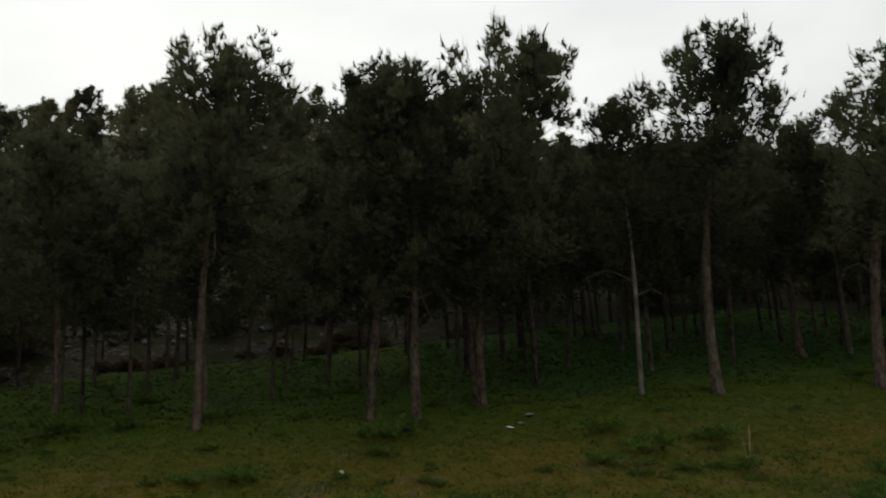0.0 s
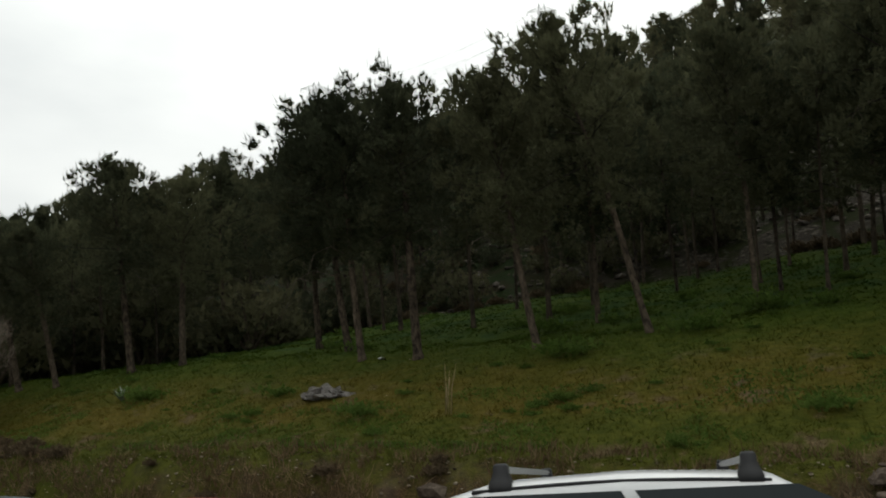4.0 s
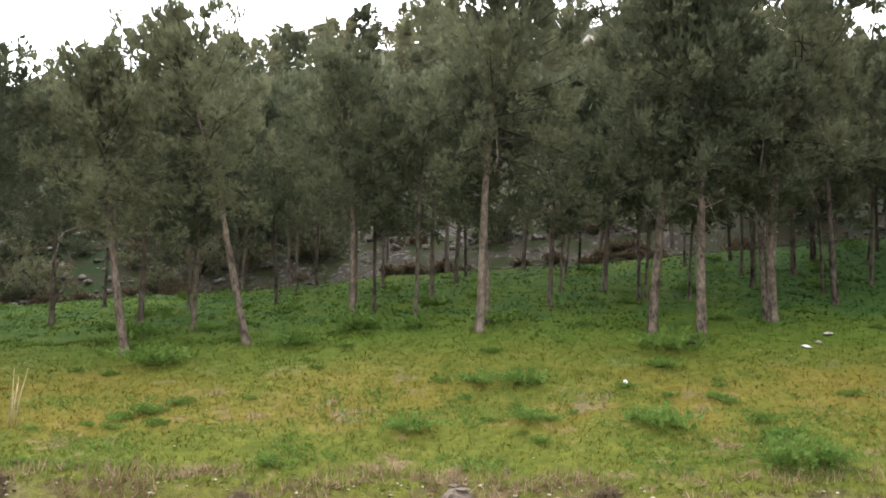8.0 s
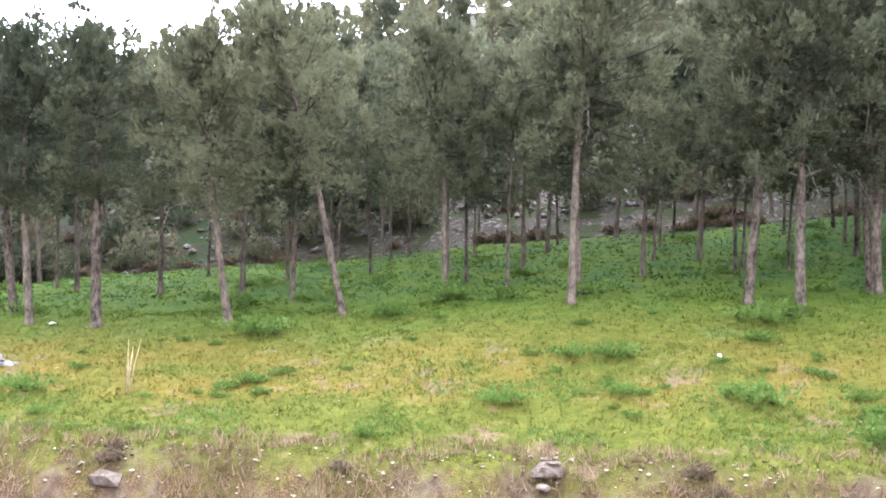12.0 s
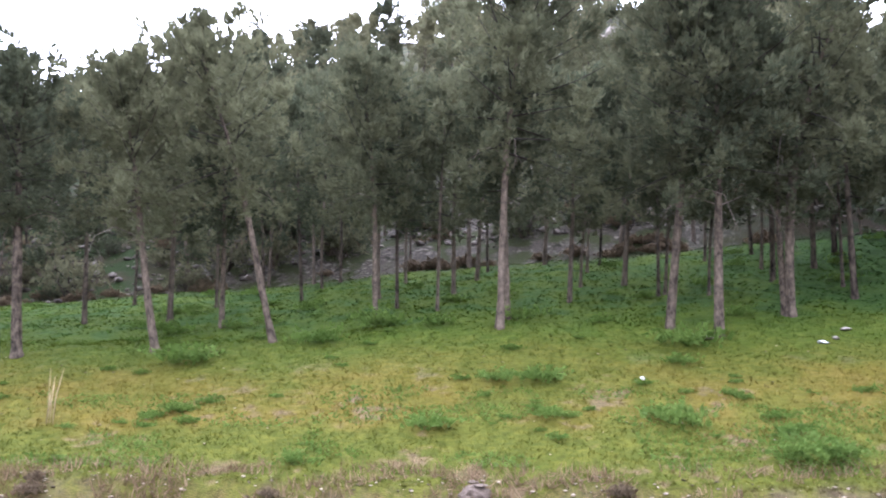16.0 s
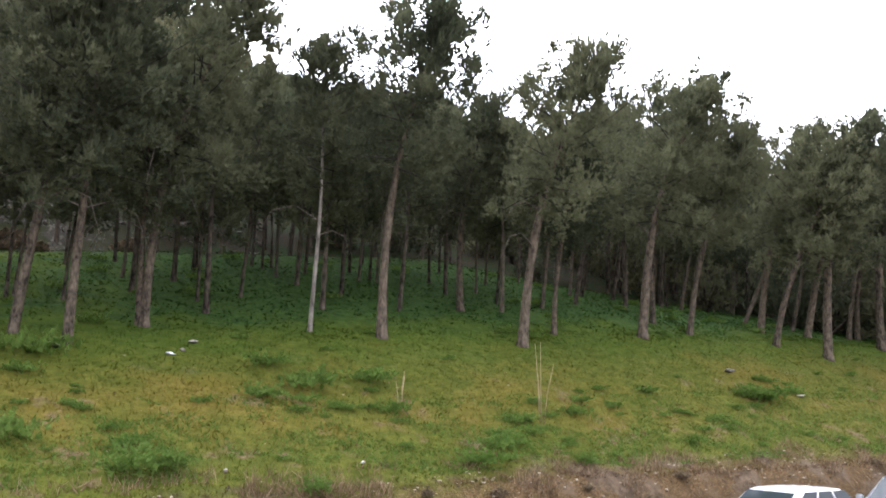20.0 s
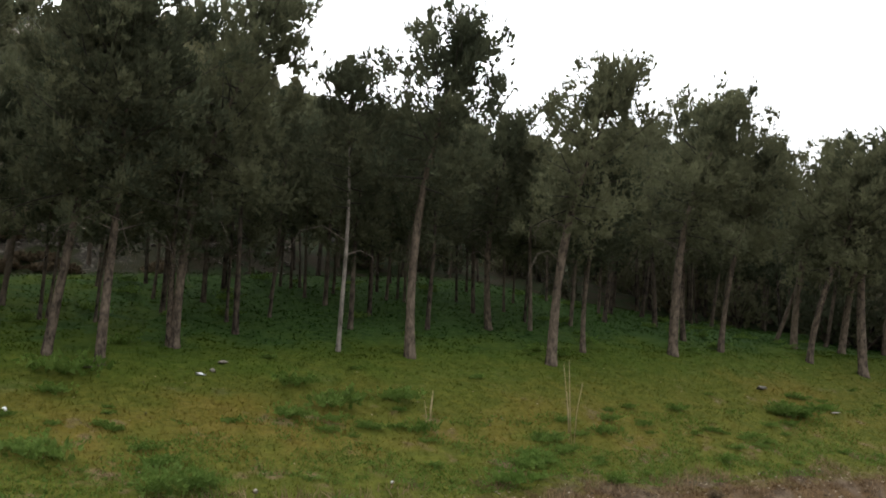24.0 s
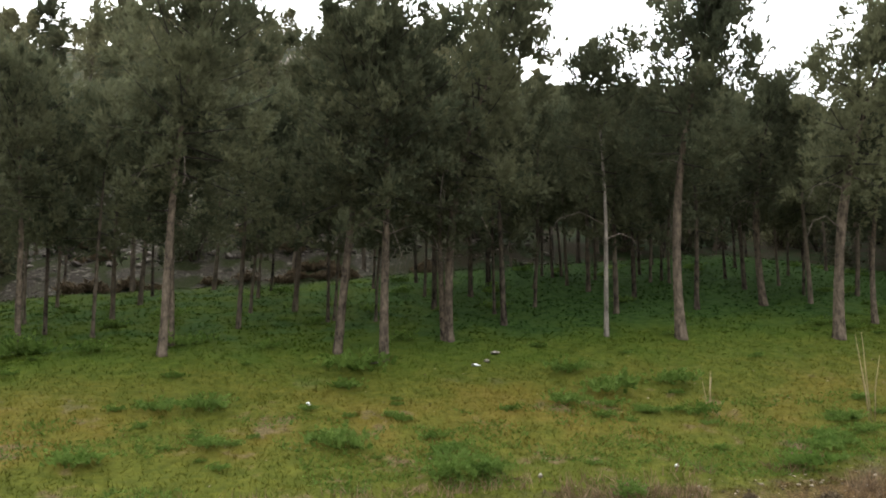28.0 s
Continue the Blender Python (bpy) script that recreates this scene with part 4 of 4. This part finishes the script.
for i, (x, y, z, a, b, c) in enumerate([(0, 0, 0.08, 0.5, 0.42, 0.3), (0.09, 0.0, 0.215, 0.34, 0.24, 0.05), (-0.02, 0.1, 0.25, 0.2, 0.16, 0.06), (-0.04, -0.2, -0.12, 0.26, 0.2, 0.13)]):
    part("rock", stone_mesh("rock", 60 + i * 2.7, a * 0.9, b * 0.9, c, BROWN_STONE, 0.35), BROWN_STONE, cairn, "", Matrix.Translation((x, y, z)) @ Matrix.Rotation(i * 1.9, 4, "Z"))
crag = thing("hillside_crag", "pale limestone crag near the top of the hill", "rock", Matrix.Translation((11.8, 94.6, land(11.8, 94.6))))
for i in range(7):
    part("rock", stone_mesh("rock", 80 + i * 1.7, 2.4, 2.0, 2.2, STONE, 0.5), STONE, crag, "", Matrix.Translation((i * 1.05 - 3.1, (i % 3) * 0.8, 0.5 + 0.5 * (i % 2))) @ Matrix.Rotation(i * 1.3, 4, "Z"))


def rubble(name, label, count, place, low, high, mat, seed):
    """Countless stones in one mesh."""
    g = random.Random(seed)
    base = bmesh.new()
    bmesh.ops.create_icosphere(base, subdivisions=1, radius=0.5)
    bv, bf = np.array([v.co[:] for v in base.verts]), [[v.index for v in f.verts] for f in base.faces]
    base.free()
    ga = np.random.default_rng(seed)
    verts, faces = [], []
    for i in range(count):
        x, y = place(g)
        s = low + (high - low) * g.random() ** 2.5
        q = bv * ga.uniform(0.75, 1.25, (len(bv), 1)) * np.array([s, s * g.uniform(0.6, 1), s * g.uniform(0.3, 0.6)])
        a = g.uniform(0, 6.3)
        q = q @ np.array([[math.cos(a), math.sin(a), 0], [-math.sin(a), math.cos(a), 0], [0, 0, 1]]) + np.array([x, y, land(x, y) + s * 0.12])
        k = i * len(bv)
        verts += q.tolist()
        faces += [[j + k for j in f] for f in bf]
    ob = new(name, raw_mesh(name, verts, faces, mat))
    return tagged(ob, label, "stones", kind="stuff")


def bank_spot(g):
    x = g.uniform(-28, 34)
    return x, 12.4 + road_bend(x) + (1.2 + 0.6 * min(1, max(0, (x - 4) / 12))) * g.random() ** 1.3


def lawn_spot(g):
    x = g.uniform(-18, 30)
    return x, 13.6 + road_bend(x) + 6.5 * g.random()


def scree_spot(g):
    az, d = radians(g.uniform(-30, 24)), 36.0 + 30 * g.random() ** 1.2
    return d * math.sin(az), d * math.cos(az)


rubble("bank_gravel", "pale broken stones scattered over the earth bank", 4300, bank_spot, 0.02, 0.09, GRAVEL, 4)
rubble("lawn_pebbles", "small white stones scattered in the grass", 520, lawn_spot, 0.02, 0.06, GRAVEL, 5)
rubble("scree", "grey limestone rubble covering the slope behind the grove", 4600, scree_spot, 0.08, 0.5, RUBBLE, 6)


# ---- dry stalks, agave, bare tree ----
def dry_stalks(x, y, stalks, height, label):
    ob = thing("dry_stalks", label, "dry plant", Matrix.Translation((x, y, land(x, y))))
    for i in range(stalks):
        a, lean = i * 2.1 + x, 0.10 + 0.06 * (i % 3)
        h = height * (1 - 0.13 * (i % 4))
        out = Vector((math.cos(a) * lean, math.sin(a) * lean, 1))
        bm = bmesh.new()
        tube(bm, [Vector((math.cos(a) * 0.06, math.sin(a) * 0.06, -0.03)), out * h * 0.5, out * h + Vector((0.03, 0, 0))], [0.011, 0.009, 0.004], 5)
        part("stalk", bm, STALK, ob)
    return ob


dry_stalks(14.35, 15.85, 5, 1.9, "tall straw-coloured dry stalks on the lawn")
dry_stalks(-8.45, 15.75, 6, 1.0, "short cluster of dry straw-coloured stalks")
dry_stalks(10.95, 16.7, 5, 0.85, "thin dry stalks among green weeds")
agave = thing("agave", "small grey-green agave in the grass", "plant", Matrix.Translation((-20.2, 18.0, land(-20.2, 18.0))))
AGAVE = plain("agave_leaf", (0.22, 0.27, 0.20), 0.6)
for i in range(11):
    a = i * 2.4
    o, h = 0.22 + 0.2 * (i % 3) / 2, 0.45 - 0.1 * (i % 3)
    bm = bmesh.new()
    side = Vector((-math.sin(a), math.cos(a), 0)) * 0.035
    b0, b1, tip = Vector((0, 0, 0)), Vector((math.cos(a) * o * 0.6, math.sin(a) * o * 0.6, h * 0.7)), Vector((math.cos(a) * o, math.sin(a) * o, h))
    vs = [bm.verts.new(p) for p in (b0 - side, b0 + side, b1 + side * 1.1, b1 - side * 1.1, tip, b0 + Vector((0, 0, -0.02)), b1 - Vector((math.cos(a), math.sin(a), 0)) * -0.02)]
    bm.faces.new((vs[0], vs[1], vs[2], vs[3]))
    bm.faces.new((vs[3], vs[2], vs[4]))
    bm.faces.new((vs[0], vs[3], vs[6], vs[5]))
    bm.faces.new((vs[1], vs[5], vs[6], vs[2]))
    bm.faces.new((vs[3], vs[4], vs[6]))
    bm.faces.new((vs[2], vs[6], vs[4]))
    part("leaf", bm, AGAVE, agave)


def bare_tree(x, y, height, spread, seed):
    g = random.Random(seed)
    ob = thing("bare_tree", "leafless winter tree with dense brown twigs by the road", "tree", Matrix.Translation((x, y, land(x, y))))
    trunk, twigs = bmesh.new(), bmesh.new()
    tips = []

    def grow(p, d, length, r, depth):
        q = p + d * length * 0.5 + Vector((g.gauss(0, 0.04), g.gauss(0, 0.04), 0.02)) * length
        e = p + d * length
        tube(trunk if depth < 2 else twigs, [p, q, e], [r, r * 0.8, r * 0.6], 6 if depth < 2 else 3, False)
        if depth >= 3:
            tips.append((e, d))
            tips.append((q, d))
        if depth >= 5:
            return
        for i in range(3 if depth < 4 else 4):
            nd = (d + Vector((g.gauss(0, 0.42), g.gauss(0, 0.42), 0.30 + g.gauss(0, 0.2)))).normalized()
            s = g.uniform(0.45, 1.0)
            grow(p.lerp(e, s), nd, length * g.uniform(0.55, 0.82), r * 0.6, depth + 1)

    for i in range(5):
        a = i * 1.26 + g.uniform(-0.2, 0.2)
        d = Vector((math.cos(a) * spread, math.sin(a) * spread, 1)).normalized()
        grow(Vector((math.cos(a) * 0.12, math.sin(a) * 0.12, -0.1)), d, height * 0.36, 0.06, 0)
    part("trunk", trunk, LIMB, ob)
    part("branchwork", twigs, TWIG, ob)
    v, f = spikes(np.array([t[0][:] for t in tips]), np.array([t[1][:] for t in tips]), 9, 0.38, 0.015, 0.75, np.random.default_rng(seed))
    part("twig_crown", raw_mesh("twig_crown", v, f, TWIG), TWIG, ob)
    return ob


bare_tree(-26.8, 14.4, 7.6, 0.5, 3)


# ---- vehicles ----
def loft(bm, sections, close=True):
    """Joins rings of points, one ring a section, into a skin."""
    rings = [[bm.verts.new(p) for p in s] for s in sections]
    k = len(rings[0])
    for a, z in zip(rings, rings[1:]):
        for i in range(k if close else k - 1):
            f = bm.faces.new((a[i], a[(i + 1) % k], z[(i + 1) % k], z[i]))
            f.smooth = True
    if close:
        bm.faces.new(rings[0][::-1])
        bm.faces.new(rings[-1])
    bmesh.ops.recalc_face_normals(bm, faces=bm.faces[:])


def pane(points, name, parent, mat=None, thick=0.006, label=""):
    """A thin slab with the given outline."""
    bm = bmesh.new()
    a = [Vector(p) for p in points]
    n = (a[1] - a[0]).cross(a[2] - a[0]).normalized() * thick
    loft(bm, [a, [p + n for p in a]])
    return part(name, bm, mat or GLASS, parent, label)


def wheel(parent, x, y, r):
    bm = bmesh.new()
    pts = [(r * 0.62, -0.1), (r * 0.9, -0.1), (r, -0.07), (r, 0.07), (r * 0.9, 0.1), (r * 0.62, 0.1)]
    loft(bm, [[Vector((c * math.cos(a), w, c * math.sin(a))) for c, w in pts] for a in [i * math.tau / 20 for i in range(21)]][:-1] + [[Vector((c, w, 0)) for c, w in pts]], False)
    w = part("wheel", bm, RUBBER, parent, "", Matrix.Translation((x, y, r)))
    bm = bmesh.new()
    loft(bm, [[Vector((r * 0.63 * math.cos(a), s * 0.075, r * 0.63 * math.sin(a))) for a in [i * math.tau / 16 for i in range(16)]] for s in (-1, 1)])
    part("rim", bm, ALLOY, w, "alloy rim")


def car(name, label, m, length, width, height, paint, shape, group="parked cars"):
    """A car facing +x with its wheels on z = 0. shape: cowl, roof front, roof back and tail of the cabin, as parts of the length from the nose."""
    ob = thing(name, label, "car", m, group)
    L, w, H = length, width / 2, height
    cowl, r0, r1, tail = shape
    X = lambda s: L / 2 - s * L
    belt = H * 0.62
    bm = bmesh.new()
    tops = [(0.0, 0.36), (0.03, 0.46), (0.12, 0.53), (cowl, 0.61), (0.5, 0.635), (tail, 0.645), (min(0.985, tail + 0.02), 0.62), (1.0, 0.42)]
    sec = []
    for s, top in tops:
        k = 0.86 if s in (0.0, 1.0) else (0.95 if s in (0.03,) or s > 0.97 else 1.0)
        z = top * H
        sec.append([Vector((X(s), y * w * k, zz)) for y, zz in ((-0.9, 0.2), (-1, 0.33), (-1, z * 0.72), (-0.95, z - 0.02), (-0.7, z + 0.015), (0, z + 0.03), (0.7, z + 0.015), (0.95, z - 0.02), (1, z * 0.72), (1, 0.33), (0.9, 0.2))])
    loft(bm, sec)
    part("body", bm, paint, ob)
    bm = bmesh.new()
    sec = []
    for s, z, k in ((cowl, belt, 0.0), (r0 - 0.02, H * 0.955, 0.93), (r0 + 0.03, H * 0.987, 0.97), ((r0 + r1) / 2, H * 0.997, 1.0), (r1 - 0.03, H * 0.985, 0.98), (r1, H * 0.945, 0.95), (tail, belt, 0.0)):
        wide = 0.93 - 0.15 * (z - belt) / (H - belt)
        sec.append([Vector((X(s), y * w, zz)) for y, zz in ((-0.93, belt - 0.01), (-wide, z - 0.055 if k else z), (-wide + 0.1, z - 0.012), (-0.35, z), (0, z + 0.004), (0.35, z), (wide - 0.1, z - 0.012), (wide, z - 0.055 if k else z), (0.93, belt - 0.01))])
    loft(bm, sec)
    part("cabin", bm, paint, ob)
    for side in (-1, 1):
        lo, hi, zl, zh = 0.935 * w * side, 0.79 * w * side, belt + 0.02, H * 0.958
        front, back = X(cowl + 0.02), X(tail - 0.015)
        top_f, top_b = X(r0 + 0.015), X(r1 - 0.01)
        n = 2 if L < 4.0 else 3
        for i in range(n):
            a, z = i / n + 0.02, (i + 1) / n - 0.02
            mix = lambda p, q, t: p + (q - p) * t
            pts = [(mix(front, back, a), lo, zl), (mix(front, back, z), lo, zl), (mix(top_f, top_b, z), hi, zh), (mix(top_f, top_b, a), hi, zh)]
            pane([(x, y + 0.012 * side, zz) for x, y, zz in (pts if side < 0 else pts[::-1])], "side_window", ob)
        bm = bmesh.new()
        box(bm, X(cowl) - 0.16, X(cowl) - 0.02, *sorted((side * w * 1.0, side * (w + 0.16))), belt + 0.0, belt + 0.12, 0.03)
        part("wing_mirror", bm, BLACK if paint is CREAM_PAINT else paint, ob)
        bm = bmesh.new()
        box(bm, X(0.045), X(0.012) + 0.03, *sorted((side * w * 0.5, side * w * 0.88)), H * 0.4, H * 0.47, 0.02)
        part("headlight", bm, LAMP_GLASS, ob)
        bm = bmesh.new()
        box(bm, X(0.998) - 0.02, X(0.975), *sorted((side * w * 0.62, side * w * 0.93)), H * 0.45, H * 0.58, 0.02)
        part("tail_lamp", bm, TAIL_GLASS, ob)
        for s in (0.19, 0.79):
            wheel(ob, X(s), side * (w - 0.09), 0.3 if H < 1.65 else 0.36)
    dx = 0.025
    pane([(X(cowl) + dx, -0.8 * w, belt + 0.03), (X(cowl) + dx, 0.8 * w, belt + 0.03), (X(r0 - 0.02) + dx, 0.70 * w, H * 0.945), (X(r0 - 0.02) + dx, -0.70 * w, H * 0.945)], "windscreen", ob)
    pane([(X(tail) - dx, 0.78 * w, belt + 0.06), (X(tail) - dx, -0.78 * w, belt + 0.06), (X(r1) - dx, -0.66 * w, H * 0.92), (X(r1) - dx, 0.66 * w, H * 0.92)], "rear_window", ob)
    for s, name_of in ((0.0, "front_bumper"), (1.0, "rear_bumper")):
        bm = bmesh.new()
        box(bm, X(s) - 0.08, X(s) + 0.08, -w * 0.9, w * 0.9, 0.25, 0.48, 0.05)
        part(name_of, bm, BLACK if paint in (CREAM_PAINT,) else paint, ob)
    return ob


def on_road(x, y, heading, tilt=0.0, roll=0.0, sink=0.0):
    return Matrix.Translation((x, y, ground_z(x, y) + 0.03 - sink)) @ Matrix.Rotation(radians(heading), 4, "Z") @ Matrix.Rotation(radians(tilt), 4, "Y") @ Matrix.Rotation(radians(roll), 4, "X")


near_turn = (Matrix.Rotation(radians(195.5), 4, "Z") @ Matrix.Rotation(radians(3.0), 4, "Y") @ Matrix.Rotation(radians(4.6), 4, "X"))
near_at = Vector((-1.08, 2.41, 1.24)) - near_turn @ Vector((0.30, 0.54, 1.448))
near_car = car("hatchback", "white hatchback with black-footed roof bars, parked close by", Matrix.Translation(near_at) @ near_turn, 3.4, 1.56, 1.44, WHITE_PAINT, (0.24, 0.37, 0.655, 0.95))
for x in (0.30, -0.37):
    bar = part("roof_bar", raw_mesh("roof_bar", [], [], None), None, near_car, "aluminium roof bar with black feet", Matrix.Translation((x, 0, 1.407)))
    bm = bmesh.new()
    box(bm, -0.016, 0.016, -0.5, 0.5, 0.034, 0.052, 0.006)
    bm.to_mesh(bar.data)
    bm.free()
    bar.data.materials.append(CHROME_BAR)
    for side in (-1, 1):
        bm = bmesh.new()
        loft(bm, [[Vector((px * a, side * (0.53 + b) + py * c, z)) for px, py in ((-1, -1), (1, -1), (1, 1), (-1, 1))] for z, a, b, c in
                  ((-0.025, 0.030, 0.014, 0.03), (-0.004, 0.033, 0.012, 0.03), (0.012, 0.028, 0.004, 0.028), (0.034, 0.02, 0.0, 0.024), (0.053, 0.019, -0.003, 0.023), (0.06, 0.014, -0.003, 0.017))])
        foot = part("foot", bm, BLACK, bar, "black plastic foot")
        bm = bmesh.new()
        box(bm, -0.005, 0.005, *sorted((side * 0.538, side * 0.544)), 0.036, 0.046)
        part("lock", bm, ALLOY, foot, "small square lock")
for side in (-1, 1):
    bm = bmesh.new()
    tube(bm, [Vector((0.38 - 0.1 * i, side * 0.565, 1.390 + 0.014 * math.sin(i * 0.39))) for i in range(9)], [0.006] * 9, 5)
    part("roof_gutter", bm, BLACK, near_car, "black rubber roof strip")

car("small_van", "white van with a ribbed roof parked close by", on_road(3.36, 0.17, 305), 4.0, 1.6, 1.77, WHITE_PAINT, (0.2, 0.36, 0.95, 0.985))
car("sedan", "white four-door sedan parked at the foot of the bank", on_road(17.2, 11.35, 175), 4.4, 1.68, 1.47, WHITE_PAINT, (0.25, 0.40, 0.72, 0.86))
car("people_carrier", "silver people carrier parked behind a white sedan", on_road(21.75, 10.8, 180), 4.3, 1.76, 1.63, SILVER_PAINT, (0.22, 0.40, 0.92, 0.985))
suv = car("off_roader", "off-white short off-roader with a covered spare wheel", on_road(-21.8, 12.8, 176), 3.0, 1.4, 1.62, CREAM_PAINT, (0.34, 0.45, 0.945, 0.975))
bm = bmesh.new()
loft(bm, [[Vector((-1.51 - d, 0.3 * c * math.cos(a) - 0.05, 0.92 + 0.3 * c * math.sin(a))) for a in [i * math.tau / 24 for i in range(24)]] for d, c in ((0.0, 1.0), (0.14, 1.0), (0.18, 0.9), (0.2, 0.5), (0.2, 0.02))])
part("spare_wheel_cover", bm, WHITE_PAINT, suv, "round white spare wheel cover")
car("pale_hatchback", "pale blue hatchback parked behind an off-roader", on_road(-16.7, 11.5, 178), 3.5, 1.6, 1.31, BLUE_PAINT, (0.27, 0.43, 0.88, 0.97))
car("red_hatchback", "red hatchback parked below the bank", on_road(-10.9, 11.1, 180), 3.8, 1.64, 1.37, RED_PAINT, (0.27, 0.43, 0.88, 0.97))
car("dark_hatchback", "dark hatchback parked ahead of an off-roader", on_road(-29.0, 13.6, 172), 3.8, 1.62, 1.32, DARK_PAINT, (0.27, 0.43, 0.88, 0.97))


# ---- road signs ----
sx, sy = -23.05, 14.57
sign = thing("road_sign", "bright yellow warning board with a blue square on a leaning pole", "road sign", Matrix.Translation((sx, sy, land(sx, sy))) @ Matrix.Rotation(radians(57), 4, "Z") @ Matrix.Rotation(radians(3.5), 4, "Y"))
low = 0.03 - land(sx, sy)
bm = bmesh.new()
tube(bm, [Vector((0, 0.03, -0.3)), Vector((0, 0.03, low + 0.7))], [0.028, 0.028], 8)
part("pole", bm, STEEL, sign)
bm = bmesh.new()
box(bm, -0.235, 0.235, -0.012, 0.0, low, low + 0.73, 0.004)
board = part("board", bm, YELLOW, sign)
bm = bmesh.new()
box(bm, -0.13, 0.13, -0.016, -0.012, low + 0.3, low + 0.55)
blue = part("blue_square", bm, SIGN_BLUE, board)
bm = bmesh.new()
vs = [bm.verts.new(p) for p in ((-0.1, -0.018, low + 0.33), (0.1, -0.018, low + 0.33), (0, -0.018, low + 0.52))]
bm.faces.new(vs)
bmesh.ops.solidify(bm, geom=bm.faces[:], thickness=-0.002)
part("white_triangle", bm, PAPER, board)
for z0, z1, x1 in ((0.62, 0.67, 0.18), (0.18, 0.225, 0.12), (0.07, 0.12, 0.17)):
    bm = bmesh.new()
    box(bm, -x1, x1, -0.016, -0.012, low + z0, low + z1)
    part("print_bar", bm, INK, board)

rx, ry = -29.25, 14.3
round_sign = thing("round_sign", "round red traffic sign on a grey pole", "road sign", Matrix.Translation((rx, ry, land(rx, ry))) @ Matrix.Rotation(radians(60), 4, "Z"))
top = 1.75 - 32.5 * math.tan(radians(1.2)) - land(rx, ry)
bm = bmesh.new()
tube(bm, [Vector((0, 0.03, -0.3)), Vector((0, 0.03, top + 0.3))], [0.028, 0.028], 8)
part("pole", bm, STEEL, round_sign)
bm = bmesh.new()
loft(bm, [[Vector((0.3 * math.cos(a), d, top + 0.3 * math.sin(a))) for a in [i * math.tau / 24 for i in range(24)]] for d in (-0.015, 0.0)])
part("disc", bm, SIGN_RED, round_sign)


# ---- pylons and lines on the ridge ----
def pylon(x, y, top, base):
    ob = thing("power_pylon", "grey steel lattice power pylon on the ridge", "pylon", Matrix.Translation((x, y, base)) @ Matrix.Rotation(math.atan2(-x, y), 4, "Z"), "power line")
    h = top - base
    wide = lambda z: 3.2 * (1 - z / h) + 0.95
    corners = ((-1, -1), (1, -1), (1, 1), (-1, 1))
    for cx, cy in corners:
        bm = bmesh.new()
        tube(bm, [Vector((cx * wide(z), cy * wide(z), z - 1)) for z in (0, h * 0.5, h)], [0.16, 0.14, 0.12], 4)
        part("leg", bm, STEEL, ob)
    bm = bmesh.new()
    steps = 12
    for i in range(steps):
        z0, z1 = h * i / steps, h * (i + 1) / steps
        for k in range(4):
            a, b = corners[k], corners[(k + 1) % 4]
            for p, q in ((a, b), (b, a)):
                tube(bm, [Vector((p[0] * wide(z0), p[1] * wide(z0), z0 - 1)), Vector((q[0] * wide(z1), q[1] * wide(z1), z1 - 1))], [0.075, 0.075], 3, False)
    part("bracing", bm, STEEL, ob)
    for z, reach in ((h - 2.0, 5.2), (h - 7.5, 6.2)):
        for side in (-1, 1):
            bm = bmesh.new()
            end = Vector((side * reach, 0, z - 1.4))
            for cy in (-1, 1):
                tube(bm, [Vector((side * 0.9, cy * 0.9, z)), end], [0.1, 0.07], 3, False)
                tube(bm, [Vector((side * 0.9, cy * 0.9, z - 1.9)), end], [0.1, 0.07], 3, False)
            tube(bm, [end, end - Vector((0, 0, 1.5))], [0.12, 0.12], 5)
            part("cross_arm", bm, STEEL, ob)
    return ob


PYLONS = [(-180.8, 239.4, 115.2, 58.0), (-110.6, 278.9, 144.2, 86.0)]
for x, y, top, base in PYLONS:
    pylon(x, y, top, min(base, land(x, y)))
for level, reach in ((-4.9, 5.2), (-10.4, 6.2)):
    for side in (-1, 1):
        (x0, y0, t0, _), (x1, y1, t1, _) = PYLONS
        bm = bmesh.new()
        a, b = Vector((x0 + side * reach * 0.8, y0 + side * reach * 0.6, t0 + level)), Vector((x1 + side * reach * 0.93, y1 + side * reach * 0.4, t1 + level))
        pts = [a.lerp(b, i / 14) - Vector((0, 0, 5.0 * (1 - (i / 7 - 1) ** 2))) for i in range(15)]
        tube(bm, pts, [0.03] * 15, 4, False)
        single("power_cable", bm, STEEL, "thin sagging cable between two pylons", "cable", None, "power line")
